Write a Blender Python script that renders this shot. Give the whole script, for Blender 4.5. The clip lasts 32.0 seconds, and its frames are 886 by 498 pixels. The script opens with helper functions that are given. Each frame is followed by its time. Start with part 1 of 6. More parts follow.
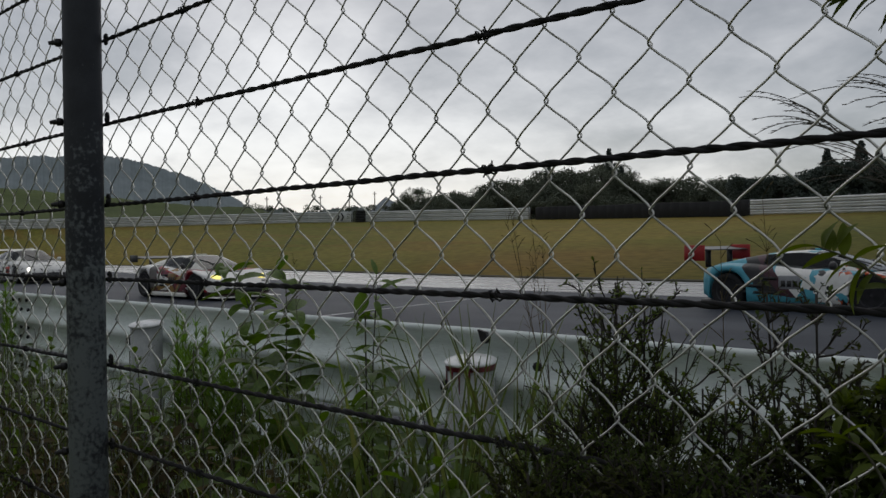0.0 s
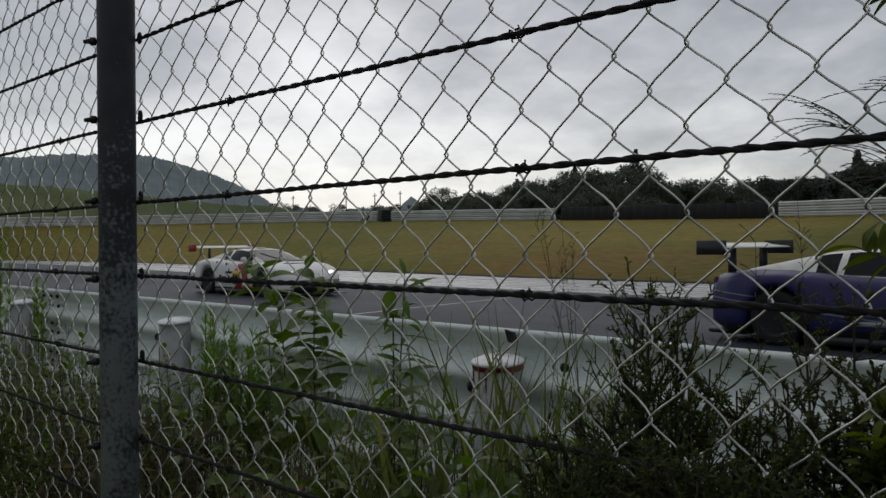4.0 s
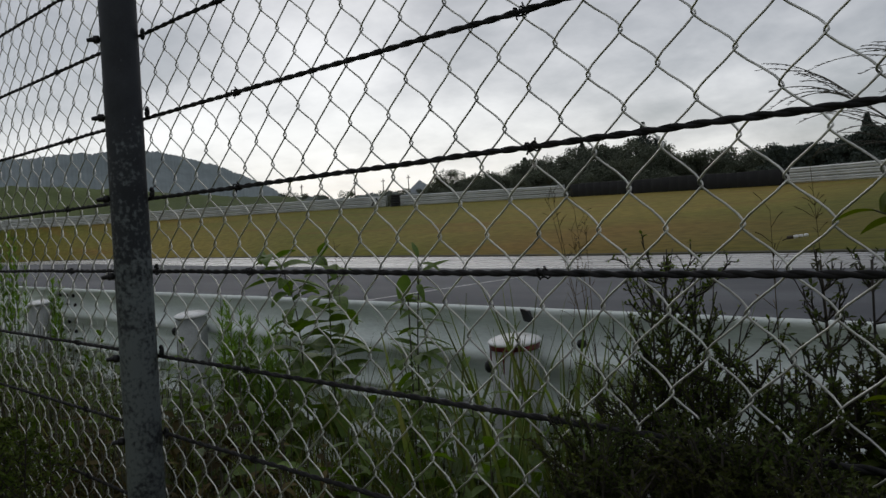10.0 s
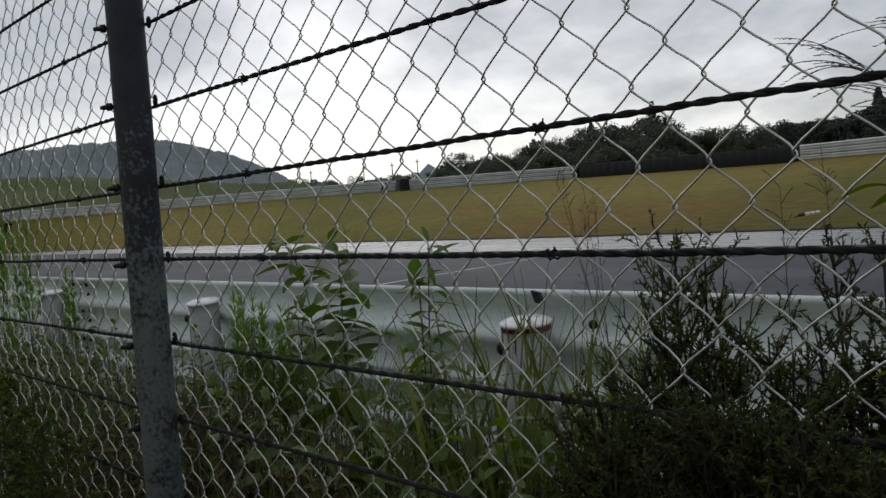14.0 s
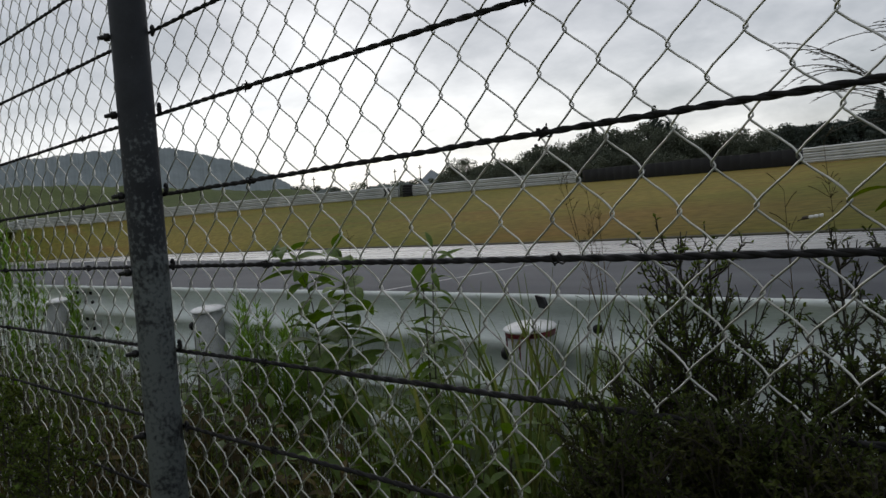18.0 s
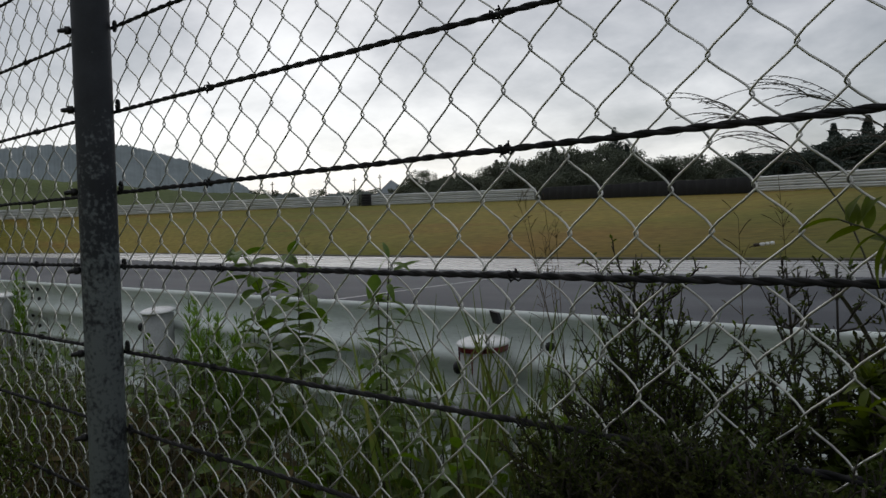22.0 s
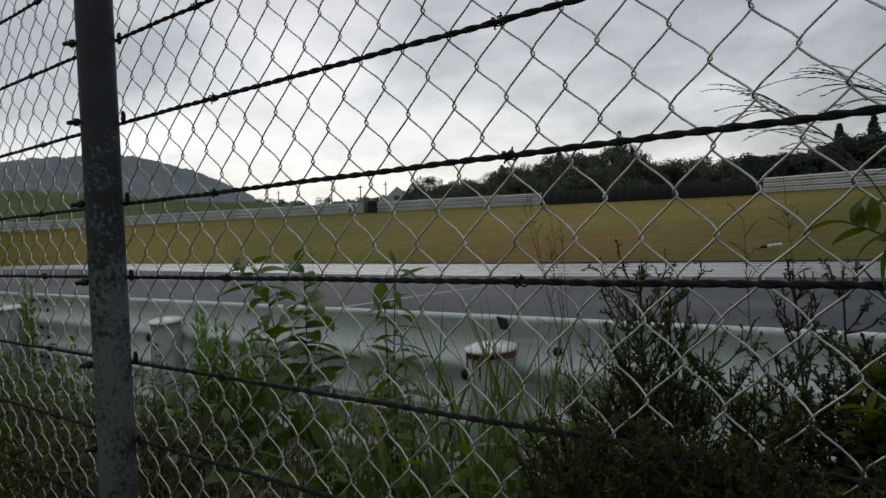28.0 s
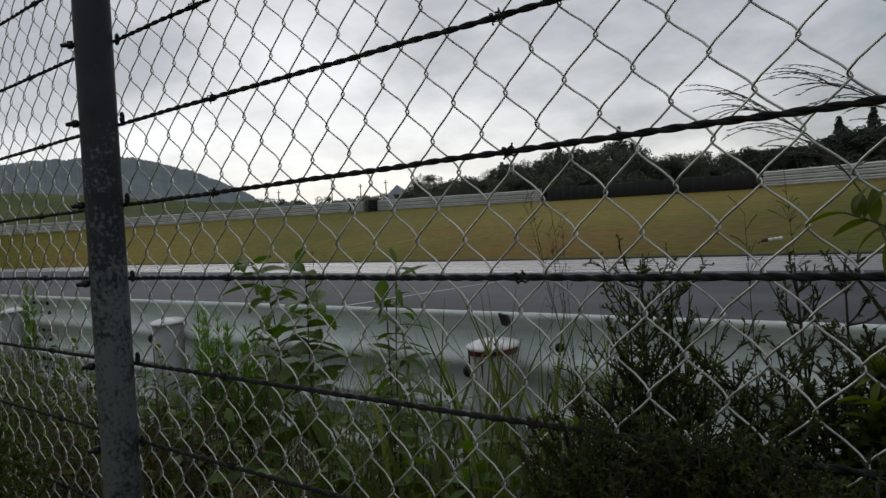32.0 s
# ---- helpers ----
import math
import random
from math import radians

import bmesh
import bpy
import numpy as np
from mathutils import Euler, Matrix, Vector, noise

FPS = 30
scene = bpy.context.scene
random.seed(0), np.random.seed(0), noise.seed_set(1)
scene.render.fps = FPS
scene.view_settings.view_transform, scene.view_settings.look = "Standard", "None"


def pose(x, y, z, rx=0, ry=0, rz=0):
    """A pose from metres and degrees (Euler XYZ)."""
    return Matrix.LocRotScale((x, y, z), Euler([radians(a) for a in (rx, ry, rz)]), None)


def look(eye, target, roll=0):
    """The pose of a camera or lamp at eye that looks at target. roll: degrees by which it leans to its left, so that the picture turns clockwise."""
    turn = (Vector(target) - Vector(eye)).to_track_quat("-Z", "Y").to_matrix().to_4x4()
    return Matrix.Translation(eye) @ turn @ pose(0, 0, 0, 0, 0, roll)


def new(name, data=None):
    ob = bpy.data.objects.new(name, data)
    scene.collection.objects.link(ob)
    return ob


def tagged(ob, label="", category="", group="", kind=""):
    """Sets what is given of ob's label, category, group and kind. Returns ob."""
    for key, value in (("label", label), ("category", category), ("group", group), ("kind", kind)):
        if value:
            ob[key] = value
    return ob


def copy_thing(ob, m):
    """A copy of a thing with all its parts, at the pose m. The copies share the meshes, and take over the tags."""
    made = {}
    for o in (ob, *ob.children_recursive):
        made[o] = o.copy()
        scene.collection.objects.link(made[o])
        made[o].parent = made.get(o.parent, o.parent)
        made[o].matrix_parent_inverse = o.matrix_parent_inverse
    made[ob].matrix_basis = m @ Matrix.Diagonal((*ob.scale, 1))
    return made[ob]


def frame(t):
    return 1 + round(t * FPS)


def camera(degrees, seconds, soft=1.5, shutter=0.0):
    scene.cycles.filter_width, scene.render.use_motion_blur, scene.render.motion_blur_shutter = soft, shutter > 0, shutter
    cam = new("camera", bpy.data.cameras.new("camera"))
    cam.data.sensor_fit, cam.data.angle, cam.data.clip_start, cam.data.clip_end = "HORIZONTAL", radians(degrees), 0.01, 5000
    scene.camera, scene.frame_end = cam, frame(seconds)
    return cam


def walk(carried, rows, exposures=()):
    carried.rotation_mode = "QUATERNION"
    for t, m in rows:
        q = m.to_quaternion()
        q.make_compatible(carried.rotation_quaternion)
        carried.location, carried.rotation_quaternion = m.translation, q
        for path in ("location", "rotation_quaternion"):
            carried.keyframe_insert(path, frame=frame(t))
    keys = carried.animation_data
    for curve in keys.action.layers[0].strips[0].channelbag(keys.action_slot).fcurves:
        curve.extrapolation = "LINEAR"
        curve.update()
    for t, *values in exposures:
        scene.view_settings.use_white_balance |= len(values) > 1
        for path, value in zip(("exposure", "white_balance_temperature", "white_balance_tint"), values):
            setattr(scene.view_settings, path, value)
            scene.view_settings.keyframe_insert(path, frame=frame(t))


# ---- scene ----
cam = camera(52.2, 32.0)
PATH = [
    (0, (-0.017, -0.004, 1.362), (-1.439, 1.402, 1.35), -0.8),
    (0.5, (-0.018, -0.002, 1.362), (-1.43, 1.415, 1.35), -0.6),
    (1, (-0.02, -0.002, 1.362), (-1.429, 1.417, 1.341), -0.6),
    (1.5, (-0.022, -0.008, 1.359), (-1.424, 1.418, 1.327), -0.4),
    (2, (-0.021, -0.007, 1.359), (-1.443, 1.399, 1.316), -0.7),
    (2.5, (-0.022, -0.006, 1.36), (-1.474, 1.369, 1.328), -0.9),
    (3, (-0.023, -0.008, 1.361), (-1.48, 1.362, 1.337), -0.8),
    (3.5, (-0.023, -0.009, 1.361), (-1.482, 1.359, 1.351), -0.4),
    (5.5, (-0.025, -0.009, 1.36), (-1.489, 1.353, 1.342), -0.5),
    (6, (-0.024, -0.011, 1.36), (-1.49, 1.351, 1.346), -0.3),
    (6.5, (-0.024, -0.01, 1.361), (-1.487, 1.354, 1.366), -0.3),
    (7, (-0.025, -0.011, 1.361), (-1.488, 1.352, 1.344), -0.9),
    (7.5, (-0.024, -0.012, 1.361), (-1.494, 1.345, 1.351), -1.0),
    (8, (-0.025, -0.011, 1.361), (-1.493, 1.346, 1.339), -1.3),
    (8.5, (-0.025, -0.01, 1.361), (-1.494, 1.348, 1.339), -1.7),
    (9, (-0.026, -0.011, 1.361), (-1.494, 1.347, 1.314), -2.8),
    (9.5, (-0.025, -0.011, 1.361), (-1.498, 1.341, 1.321), -2.8),
    (10, (-0.026, -0.011, 1.361), (-1.503, 1.336, 1.311), -3.0),
    (10.5, (-0.025, -0.011, 1.36), (-1.506, 1.333, 1.303), -3.1),
    (11, (-0.025, -0.011, 1.36), (-1.501, 1.338, 1.302), -3.1),
    (11.5, (-0.026, -0.011, 1.36), (-1.502, 1.336, 1.295), -3.3),
    (12, (-0.024, -0.012, 1.36), (-1.508, 1.326, 1.284), -3.6),
    (12.5, (-0.026, -0.011, 1.359), (-1.51, 1.327, 1.28), -3.7),
    (13, (-0.025, -0.012, 1.36), (-1.519, 1.315, 1.279), -3.8),
    (13.5, (-0.025, -0.012, 1.36), (-1.518, 1.316, 1.277), -4.0),
    (14, (-0.024, -0.012, 1.36), (-1.517, 1.316, 1.275), -4.0),
    (14.5, (-0.024, -0.012, 1.36), (-1.518, 1.316, 1.276), -4.1),
    (16.5, (-0.024, -0.013, 1.36), (-1.519, 1.313, 1.286), -4.2),
    (17, (-0.024, -0.014, 1.36), (-1.52, 1.312, 1.29), -4.3),
    (17.5, (-0.024, -0.013, 1.361), (-1.521, 1.312, 1.288), -4.4),
    (18, (-0.024, -0.014, 1.36), (-1.522, 1.31, 1.288), -4.4),
    (18.5, (-0.024, -0.013, 1.36), (-1.524, 1.308, 1.289), -4.5),
    (19, (-0.025, -0.013, 1.36), (-1.517, 1.318, 1.298), -4.1),
    (19.5, (-0.026, -0.013, 1.361), (-1.491, 1.347, 1.312), -3.0),
    (20, (-0.026, -0.014, 1.36), (-1.482, 1.356, 1.31), -2.5),
    (20.5, (-0.025, -0.014, 1.361), (-1.476, 1.362, 1.312), -2.0),
    (21, (-0.026, -0.014, 1.36), (-1.471, 1.368, 1.311), -1.8),
    (21.5, (-0.026, -0.015, 1.361), (-1.461, 1.377, 1.306), -1.5),
    (22, (-0.026, -0.013, 1.361), (-1.458, 1.382, 1.31), -1.8),
    (22.5, (-0.025, -0.015, 1.361), (-1.452, 1.387, 1.318), -1.6),
    (23, (-0.023, -0.014, 1.361), (-1.446, 1.391, 1.386), -0.4),
    (23.5, (-0.023, -0.015, 1.361), (-1.45, 1.386, 1.374), -0.5),
    (24, (-0.024, -0.014, 1.362), (-1.463, 1.375, 1.335), -2.3),
    (24.5, (-0.023, -0.014, 1.363), (-1.465, 1.371, 1.332), -2.3),
    (25, (-0.024, -0.014, 1.362), (-1.465, 1.371, 1.326), -2.3),
    (25.5, (-0.023, -0.015, 1.362), (-1.462, 1.374, 1.33), -2.2),
    (27.5, (-0.024, -0.013, 1.362), (-1.465, 1.373, 1.325), -2.3),
    (28, (-0.024, -0.013, 1.362), (-1.466, 1.372, 1.325), -2.6),
    (28.5, (-0.024, -0.013, 1.362), (-1.468, 1.37, 1.331), -2.5),
    (29, (-0.024, -0.013, 1.362), (-1.468, 1.37, 1.329), -2.5),
    (29.5, (-0.024, -0.013, 1.362), (-1.468, 1.37, 1.333), -2.6),
    (30, (-0.024, -0.013, 1.362), (-1.464, 1.375, 1.348), -2.7),
    (30.5, (-0.023, -0.014, 1.362), (-1.461, 1.376, 1.336), -2.8),
    (31, (-0.024, -0.013, 1.362), (-1.463, 1.376, 1.325), -3.1),
    (31.5, (-0.024, -0.013, 1.361), (-1.466, 1.373, 1.325), -3.1),
    (32, (-0.025, -0.012, 1.361), (-1.469, 1.372, 1.319), -3.3),
]
walk(cam, [(t, look(e, a, r)) for t, e, a, r in PATH],
     [(0, -0.14), (6, -0.12), (9, -0.10), (12, 0.02), (14, 0.12), (17, 0.15), (20, 0.08), (23, 0.0), (24, -0.12), (25, -0.08), (28, -0.06), (32, -0.05)])


# ---------------------------------------------------------------- world, sun, exposure
world = bpy.data.worlds.new("overcast_sky")
scene.world = world
world.use_nodes = True
wn, wl = world.node_tree.nodes, world.node_tree.links
wn.clear()


def wnode(kind, **settings):
    n = wn.new(kind)
    for k, v in settings.items():
        n.inputs[k].default_value = v
    return n


w_out = wnode("ShaderNodeOutputWorld")
w_bg = wnode("ShaderNodeBackground", Strength=1.0)
w_sky = wn.new("ShaderNodeTexSky")
w_sky.sky_type = "NISHITA"
w_sky.sun_disc = False
w_sky.sun_elevation, w_sky.sun_rotation = radians(38), radians(-53)
w_co = wnode("ShaderNodeTexCoord")
w_sep = wnode("ShaderNodeSeparateXYZ")
wl.new(w_co.outputs["Generated"], w_sep.inputs[0])
# cloud deck: the direction is projected on a flat layer so that clouds shrink towards the horizon
w_add = wn.new("ShaderNodeMath")
w_add.operation = "ADD"
w_add.inputs[1].default_value = 0.34
w_abs = wn.new("ShaderNodeMath")
w_abs.operation = "ABSOLUTE"
wl.new(w_sep.outputs["Z"], w_abs.inputs[0])
wl.new(w_abs.outputs[0], w_add.inputs[0])
w_comb = wn.new("ShaderNodeCombineXYZ")
for i, ax in enumerate("XY"):
    d = wn.new("ShaderNodeMath")
    d.operation = "DIVIDE"
    wl.new(w_sep.outputs[ax], d.inputs[0])
    wl.new(w_add.outputs[0], d.inputs[1])
    wl.new(d.outputs[0], w_comb.inputs[i])
w_n1 = wnode("ShaderNodeTexNoise", Scale=1.5, Detail=5.0, Roughness=0.55, Distortion=0.3)
w_n2 = wnode("ShaderNodeTexNoise", Scale=4.4, Detail=5.0, Roughness=0.6, Distortion=0.2)
wl.new(w_comb.outputs[0], w_n1.inputs["Vector"])
wl.new(w_comb.outputs[0], w_n2.inputs["Vector"])
w_mix = wn.new("ShaderNodeMath")
w_mix.operation = "MULTIPLY_ADD"
w_mix.inputs[1].default_value = 0.35
wl.new(w_n2.outputs["Fac"], w_mix.inputs[0])
w_s1 = wn.new("ShaderNodeMath")
w_s1.operation = "MULTIPLY"
w_s1.inputs[1].default_value = 0.65
wl.new(w_n1.outputs["Fac"], w_s1.inputs[0])
wl.new(w_s1.outputs[0], w_mix.inputs[2])
# brighter low in the sky, where the deck thins out
w_low = wnode("ShaderNodeMapRange")
w_low.inputs["From Min"].default_value, w_low.inputs["From Max"].default_value = 0.02, 0.30
w_low.inputs["To Min"].default_value, w_low.inputs["To Max"].default_value = 0.16, 0.0
wl.new(w_sep.outputs["Z"], w_low.inputs["Value"])
w_dot = wn.new("ShaderNodeVectorMath")
w_dot.operation = "DOT_PRODUCT"
w_dot.inputs[1].default_value = (math.cos(radians(143)), math.sin(radians(143)), 0.0)
wl.new(w_co.outputs["Generated"], w_dot.inputs[0])
w_side = wnode("ShaderNodeMapRange")
w_side.inputs["From Min"].default_value, w_side.inputs["From Max"].default_value = 0.86, 0.985
w_side.inputs["To Min"].default_value, w_side.inputs["To Max"].default_value = 0.15, 1.0
wl.new(w_dot.outputs["Value"], w_side.inputs["Value"])
w_shift = wn.new("ShaderNodeMath")
w_shift.operation = "MULTIPLY_ADD"
w_shift.inputs[1].default_value, w_shift.inputs[2].default_value = 0.09, -0.08
wl.new(w_side.outputs[0], w_shift.inputs[0])
w_deck = wn.new("ShaderNodeMath")
w_deck.operation = "ADD"
wl.new(w_mix.outputs[0], w_deck.inputs[0])
wl.new(w_shift.outputs[0], w_deck.inputs[1])
w_lit = wn.new("ShaderNodeMath")
w_lit.operation = "MULTIPLY"
wl.new(w_low.outputs[0], w_lit.inputs[0])
wl.new(w_side.outputs[0], w_lit.inputs[1])
w_sum = wn.new("ShaderNodeMath")
w_sum.operation = "ADD"
wl.new(w_deck.outputs[0], w_sum.inputs[0])
wl.new(w_lit.outputs[0], w_sum.inputs[1])
w_ramp = wn.new("ShaderNodeValToRGB")
w_ramp.color_ramp.interpolation = "B_SPLINE"
e = w_ramp.color_ramp.elements
e[0].position, e[0].color = 0.41, (0.28, 0.295, 0.315, 1)
e[1].position, e[1].color = 0.73, (0.90, 0.90, 0.90, 1)
m_ = e.new(0.56)
m_.color = (0.552, 0.555, 0.578, 1)
wl.new(w_sum.outputs[0], w_ramp.inputs["Fac"])
w_blend = wn.new("ShaderNodeMixRGB")
w_blend.blend_type = "ADD"
w_blend.inputs["Fac"].default_value = 0.02
wl.new(w_ramp.outputs["Color"], w_blend.inputs[1])
wl.new(w_sky.outputs["Color"], w_blend.inputs[2])
w_dim = wn.new("ShaderNodeMapRange")
w_dim.inputs["From Min"].default_value, w_dim.inputs["From Max"].default_value = 0.08, 0.36
w_dim.inputs["To Min"].default_value, w_dim.inputs["To Max"].default_value = 1.0, 0.80
wl.new(w_sep.outputs["Z"], w_dim.inputs["Value"])
w_heavy = wn.new("ShaderNodeMixRGB")
w_heavy.blend_type = "MULTIPLY"
w_heavy.inputs["Fac"].default_value = 1.0
wl.new(w_blend.outputs[0], w_heavy.inputs[1])
w_top = wnode("ShaderNodeMapRange")
w_top.inputs["From Min"].default_value, w_top.inputs["From Max"].default_value = 0.40, 0.95
w_top.inputs["To Min"].default_value, w_top.inputs["To Max"].default_value = 1.0, 1.5
wl.new(w_sep.outputs["Z"], w_top.inputs["Value"])
w_both = wn.new("ShaderNodeMath")
w_both.operation = "MULTIPLY"
wl.new(w_dim.outputs[0], w_both.inputs[0])
wl.new(w_top.outputs[0], w_both.inputs[1])
# the deck is thicker towards the right of the hills
w_east = wn.new("ShaderNodeVectorMath")
w_east.operation = "DOT_PRODUCT"
w_east.inputs[1].default_value = (math.cos(radians(165)), math.sin(radians(165)), 0.0)
wl.new(w_co.outputs["Generated"], w_east.inputs[0])
w_thick = wnode("ShaderNodeMapRange")
w_thick.inputs["From Min"].default_value, w_thick.inputs["From Max"].default_value = 0.57, 0.97
w_thick.inputs["To Min"].default_value, w_thick.inputs["To Max"].default_value = 0.88, 1.03
wl.new(w_east.outputs["Value"], w_thick.inputs["Value"])
w_all = wn.new("ShaderNodeMath")
w_all.operation = "MULTIPLY"
wl.new(w_both.outputs[0], w_all.inputs[0])
wl.new(w_thick.outputs[0], w_all.inputs[1])
wl.new(w_all.outputs[0], w_heavy.inputs[2])
wl.new(w_heavy.outputs[0], w_bg.inputs["Color"])
wl.new(w_bg.outputs[0], w_out.inputs["Surface"])

sun_data = bpy.data.lights.new("sun", "SUN")
sun_data.energy, sun_data.angle, sun_data.color = 0.45, radians(70), (1.0, 0.97, 0.93)
sun = new("sun", sun_data)
sun.matrix_world = look((-48, 36, 47), (0, 0, 0))


# ---------------------------------------------------------------- materials
def material(name, base, other=None, scale=8.0, fine=60.0, rough=0.7, metal=0.0, bump=0.15, island=0.0, objects=0.0,
             coat=0.0, rough2=None, spec=0.5, glow=None, stretch=(1, 1, 1), contrast=(0.35, 0.65), bump_size=0.01):
    """Two colours mixed by a broad noise, a fine grain on top, roughness and relief from the grain."""
    m = bpy.data.materials.new(name)
    m.use_nodes = True
    n, l = m.node_tree.nodes, m.node_tree.links
    b = n["Principled BSDF"]
    other = other or tuple(c * 0.7 for c in base)
    co = n.new("ShaderNodeTexCoord")
    mp = n.new("ShaderNodeMapping")
    mp.inputs["Scale"].default_value = stretch
    l.new(co.outputs["Object"], mp.inputs["Vector"])
    big = n.new("ShaderNodeTexNoise")
    big.inputs["Scale"].default_value, big.inputs["Detail"].default_value = scale, 4
    small = n.new("ShaderNodeTexNoise")
    small.inputs["Scale"].default_value, small.inputs["Detail"].default_value = fine, 3
    l.new(mp.outputs[0], big.inputs["Vector"])
    l.new(mp.outputs[0], small.inputs["Vector"])
    rng = n.new("ShaderNodeMapRange")
    rng.inputs["From Min"].default_value, rng.inputs["From Max"].default_value = contrast
    l.new(big.outputs["Fac"], rng.inputs["Value"])
    mix = n.new("ShaderNodeMixRGB")
    mix.inputs[1].default_value, mix.inputs[2].default_value = (*base, 1), (*other, 1)
    l.new(rng.outputs[0], mix.inputs["Fac"])
    hsv = n.new("ShaderNodeHueSaturation")
    l.new(mix.outputs[0], hsv.inputs["Color"])
    val = n.new("ShaderNodeMapRange")
    val.inputs["To Min"].default_value, val.inputs["To Max"].default_value = 0.8, 1.2
    l.new(small.outputs["Fac"], val.inputs["Value"])
    last = val.outputs[0]
    if island or objects:
        geo = n.new("ShaderNodeNewGeometry") if island else n.new("ShaderNodeObjectInfo")
        r2 = n.new("ShaderNodeMapRange")
        k = island or objects
        r2.inputs["To Min"].default_value, r2.inputs["To Max"].default_value = 1 - k, 1 + k
        l.new(geo.outputs["Random Per Island" if island else "Random"], r2.inputs["Value"])
        mul = n.new("ShaderNodeMath")
        mul.operation = "MULTIPLY"
        l.new(last, mul.inputs[0])
        l.new(r2.outputs[0], mul.inputs[1])
        last = mul.outputs[0]
    l.new(last, hsv.inputs["Value"])
    l.new(hsv.outputs[0], b.inputs["Base Color"])
    b.inputs["Metallic"].default_value = metal
    b.inputs["Specular IOR Level"].default_value = spec
    b.inputs["Coat Weight"].default_value = coat
    b.inputs["Coat Roughness"].default_value = 0.08
    rr = n.new("ShaderNodeMapRange")
    rr.inputs["To Min"].default_value = rough * 0.85
    rr.inputs["To Max"].default_value = min(1.0, rough2 or rough * 1.15)
    l.new((big if rough2 else small).outputs["Fac"], rr.inputs["Value"])
    l.new(rr.outputs[0], b.inputs["Roughness"])
    if bump:
        bm_ = n.new("ShaderNodeBump")
        bm_.inputs["Strength"].default_value, bm_.inputs["Distance"].default_value = bump, bump_size
        l.new(small.outputs["Fac"], bm_.inputs["Height"])
        l.new(bm_.outputs[0], b.inputs["Normal"])
    if glow:
        b.inputs["Emission Color"].default_value = (*glow[0], 1)
        b.inputs["Emission Strength"].default_value = glow[1]
    return m


def post_material():
    """Dark zinc-coated steel; pale corrosion spots grow denser towards the damp foot of the post."""
    m = material("weathered_galvanised_post", (0.046, 0.050, 0.062), (0.032, 0.035, 0.044), scale=14, fine=160, rough=0.55, metal=0.0, spec=0.3, bump=0.2, bump_size=0.002)
    n, l = m.node_tree.nodes, m.node_tree.links
    b = n["Principled BSDF"]
    co = n.new("ShaderNodeTexCoord")
    sep = n.new("ShaderNodeSeparateXYZ")
    l.new(co.outputs["Object"], sep.inputs[0])
    spots, fleck = n.new("ShaderNodeTexNoise"), n.new("ShaderNodeTexNoise")
    for t_, sc, de in ((spots, 120, 6), (fleck, 16, 4)):
        t_.inputs["Scale"].default_value, t_.inputs["Detail"].default_value = sc, de
        l.new(co.outputs["Object"], t_.inputs["Vector"])
    need = n.new("ShaderNodeMapRange")
    need.inputs["From Min"].default_value, need.inputs["From Max"].default_value = 1.15, 1.68
    need.inputs["To Min"].default_value, need.inputs["To Max"].default_value = 0.74, 1.16
    l.new(sep.outputs["Z"], need.inputs["Value"])
    both = n.new("ShaderNodeMath")
    both.operation = "MULTIPLY_ADD"
    both.inputs[1].default_value = 0.7
    l.new(fleck.outputs["Fac"], both.inputs[0])
    l.new(spots.outputs["Fac"], both.inputs[2])
    d = n.new("ShaderNodeMath")
    d.operation = "SUBTRACT"
    l.new(both.outputs[0], d.inputs[0])
    l.new(need.outputs[0], d.inputs[1])
    amount = n.new("ShaderNodeMapRange")
    amount.inputs["From Min"].default_value, amount.inputs["From Max"].default_value = -0.10, 0.14
    amount.inputs["To Max"].default_value = 0.9
    l.new(d.outputs[0], amount.inputs["Value"])
    mx = n.new("ShaderNodeMixRGB")
    mx.inputs[2].default_value = (0.180, 0.205, 0.222, 1)
    l.new(amount.outputs[0], mx.inputs["Fac"])
    l.new(b.inputs["Base Color"].links[0].from_socket, mx.inputs[1])
    l.new(mx.outputs[0], b.inputs["Base Color"])
    return m


M_POST = post_material()
M_MESH = material("galvanised_wire", (0.61, 0.61, 0.565), (0.36, 0.36, 0.33), scale=16, fine=220, rough=0.30, metal=0.9, bump=0.2, contrast=(0.42, 0.66), bump_size=0.001)
M_STRAND = material("rusty_dark_wire", (0.028, 0.027, 0.028), (0.012, 0.012, 0.012), scale=60, fine=400, rough=0.8, metal=0.0, spec=0.15, bump=0.2, bump_size=0.001)
M_RAIL = material("aged_galvanised_rail", (0.82, 0.87, 0.835), (0.69, 0.74, 0.71), scale=3, fine=90, rough=0.58, metal=0.05, spec=0.3, bump=0.05, stretch=(0.4, 1, 2.5), bump_size=0.003)
M_RAIL_POST = material("pale_rail_post", (0.34, 0.355, 0.345), (0.255, 0.27, 0.26), scale=12, fine=120, rough=0.55, metal=0.2, bump=0.1, bump_size=0.002)
M_CAP = material("white_plastic_cap", (0.80, 0.80, 0.79), (0.52, 0.52, 0.50), scale=20, fine=120, rough=0.5, contrast=(0.5, 0.75), bump=0.05)
M_RED = material("red_reflective_band", (0.19, 0.014, 0.026), (0.05, 0.010, 0.014), scale=30, fine=150, rough=0.45, bump=0.05)
M_DARK_STEEL = material("dark_bolt_steel", (0.03, 0.03, 0.033), (0.015, 0.014, 0.014), scale=40, fine=200, rough=0.5, metal=0.5)
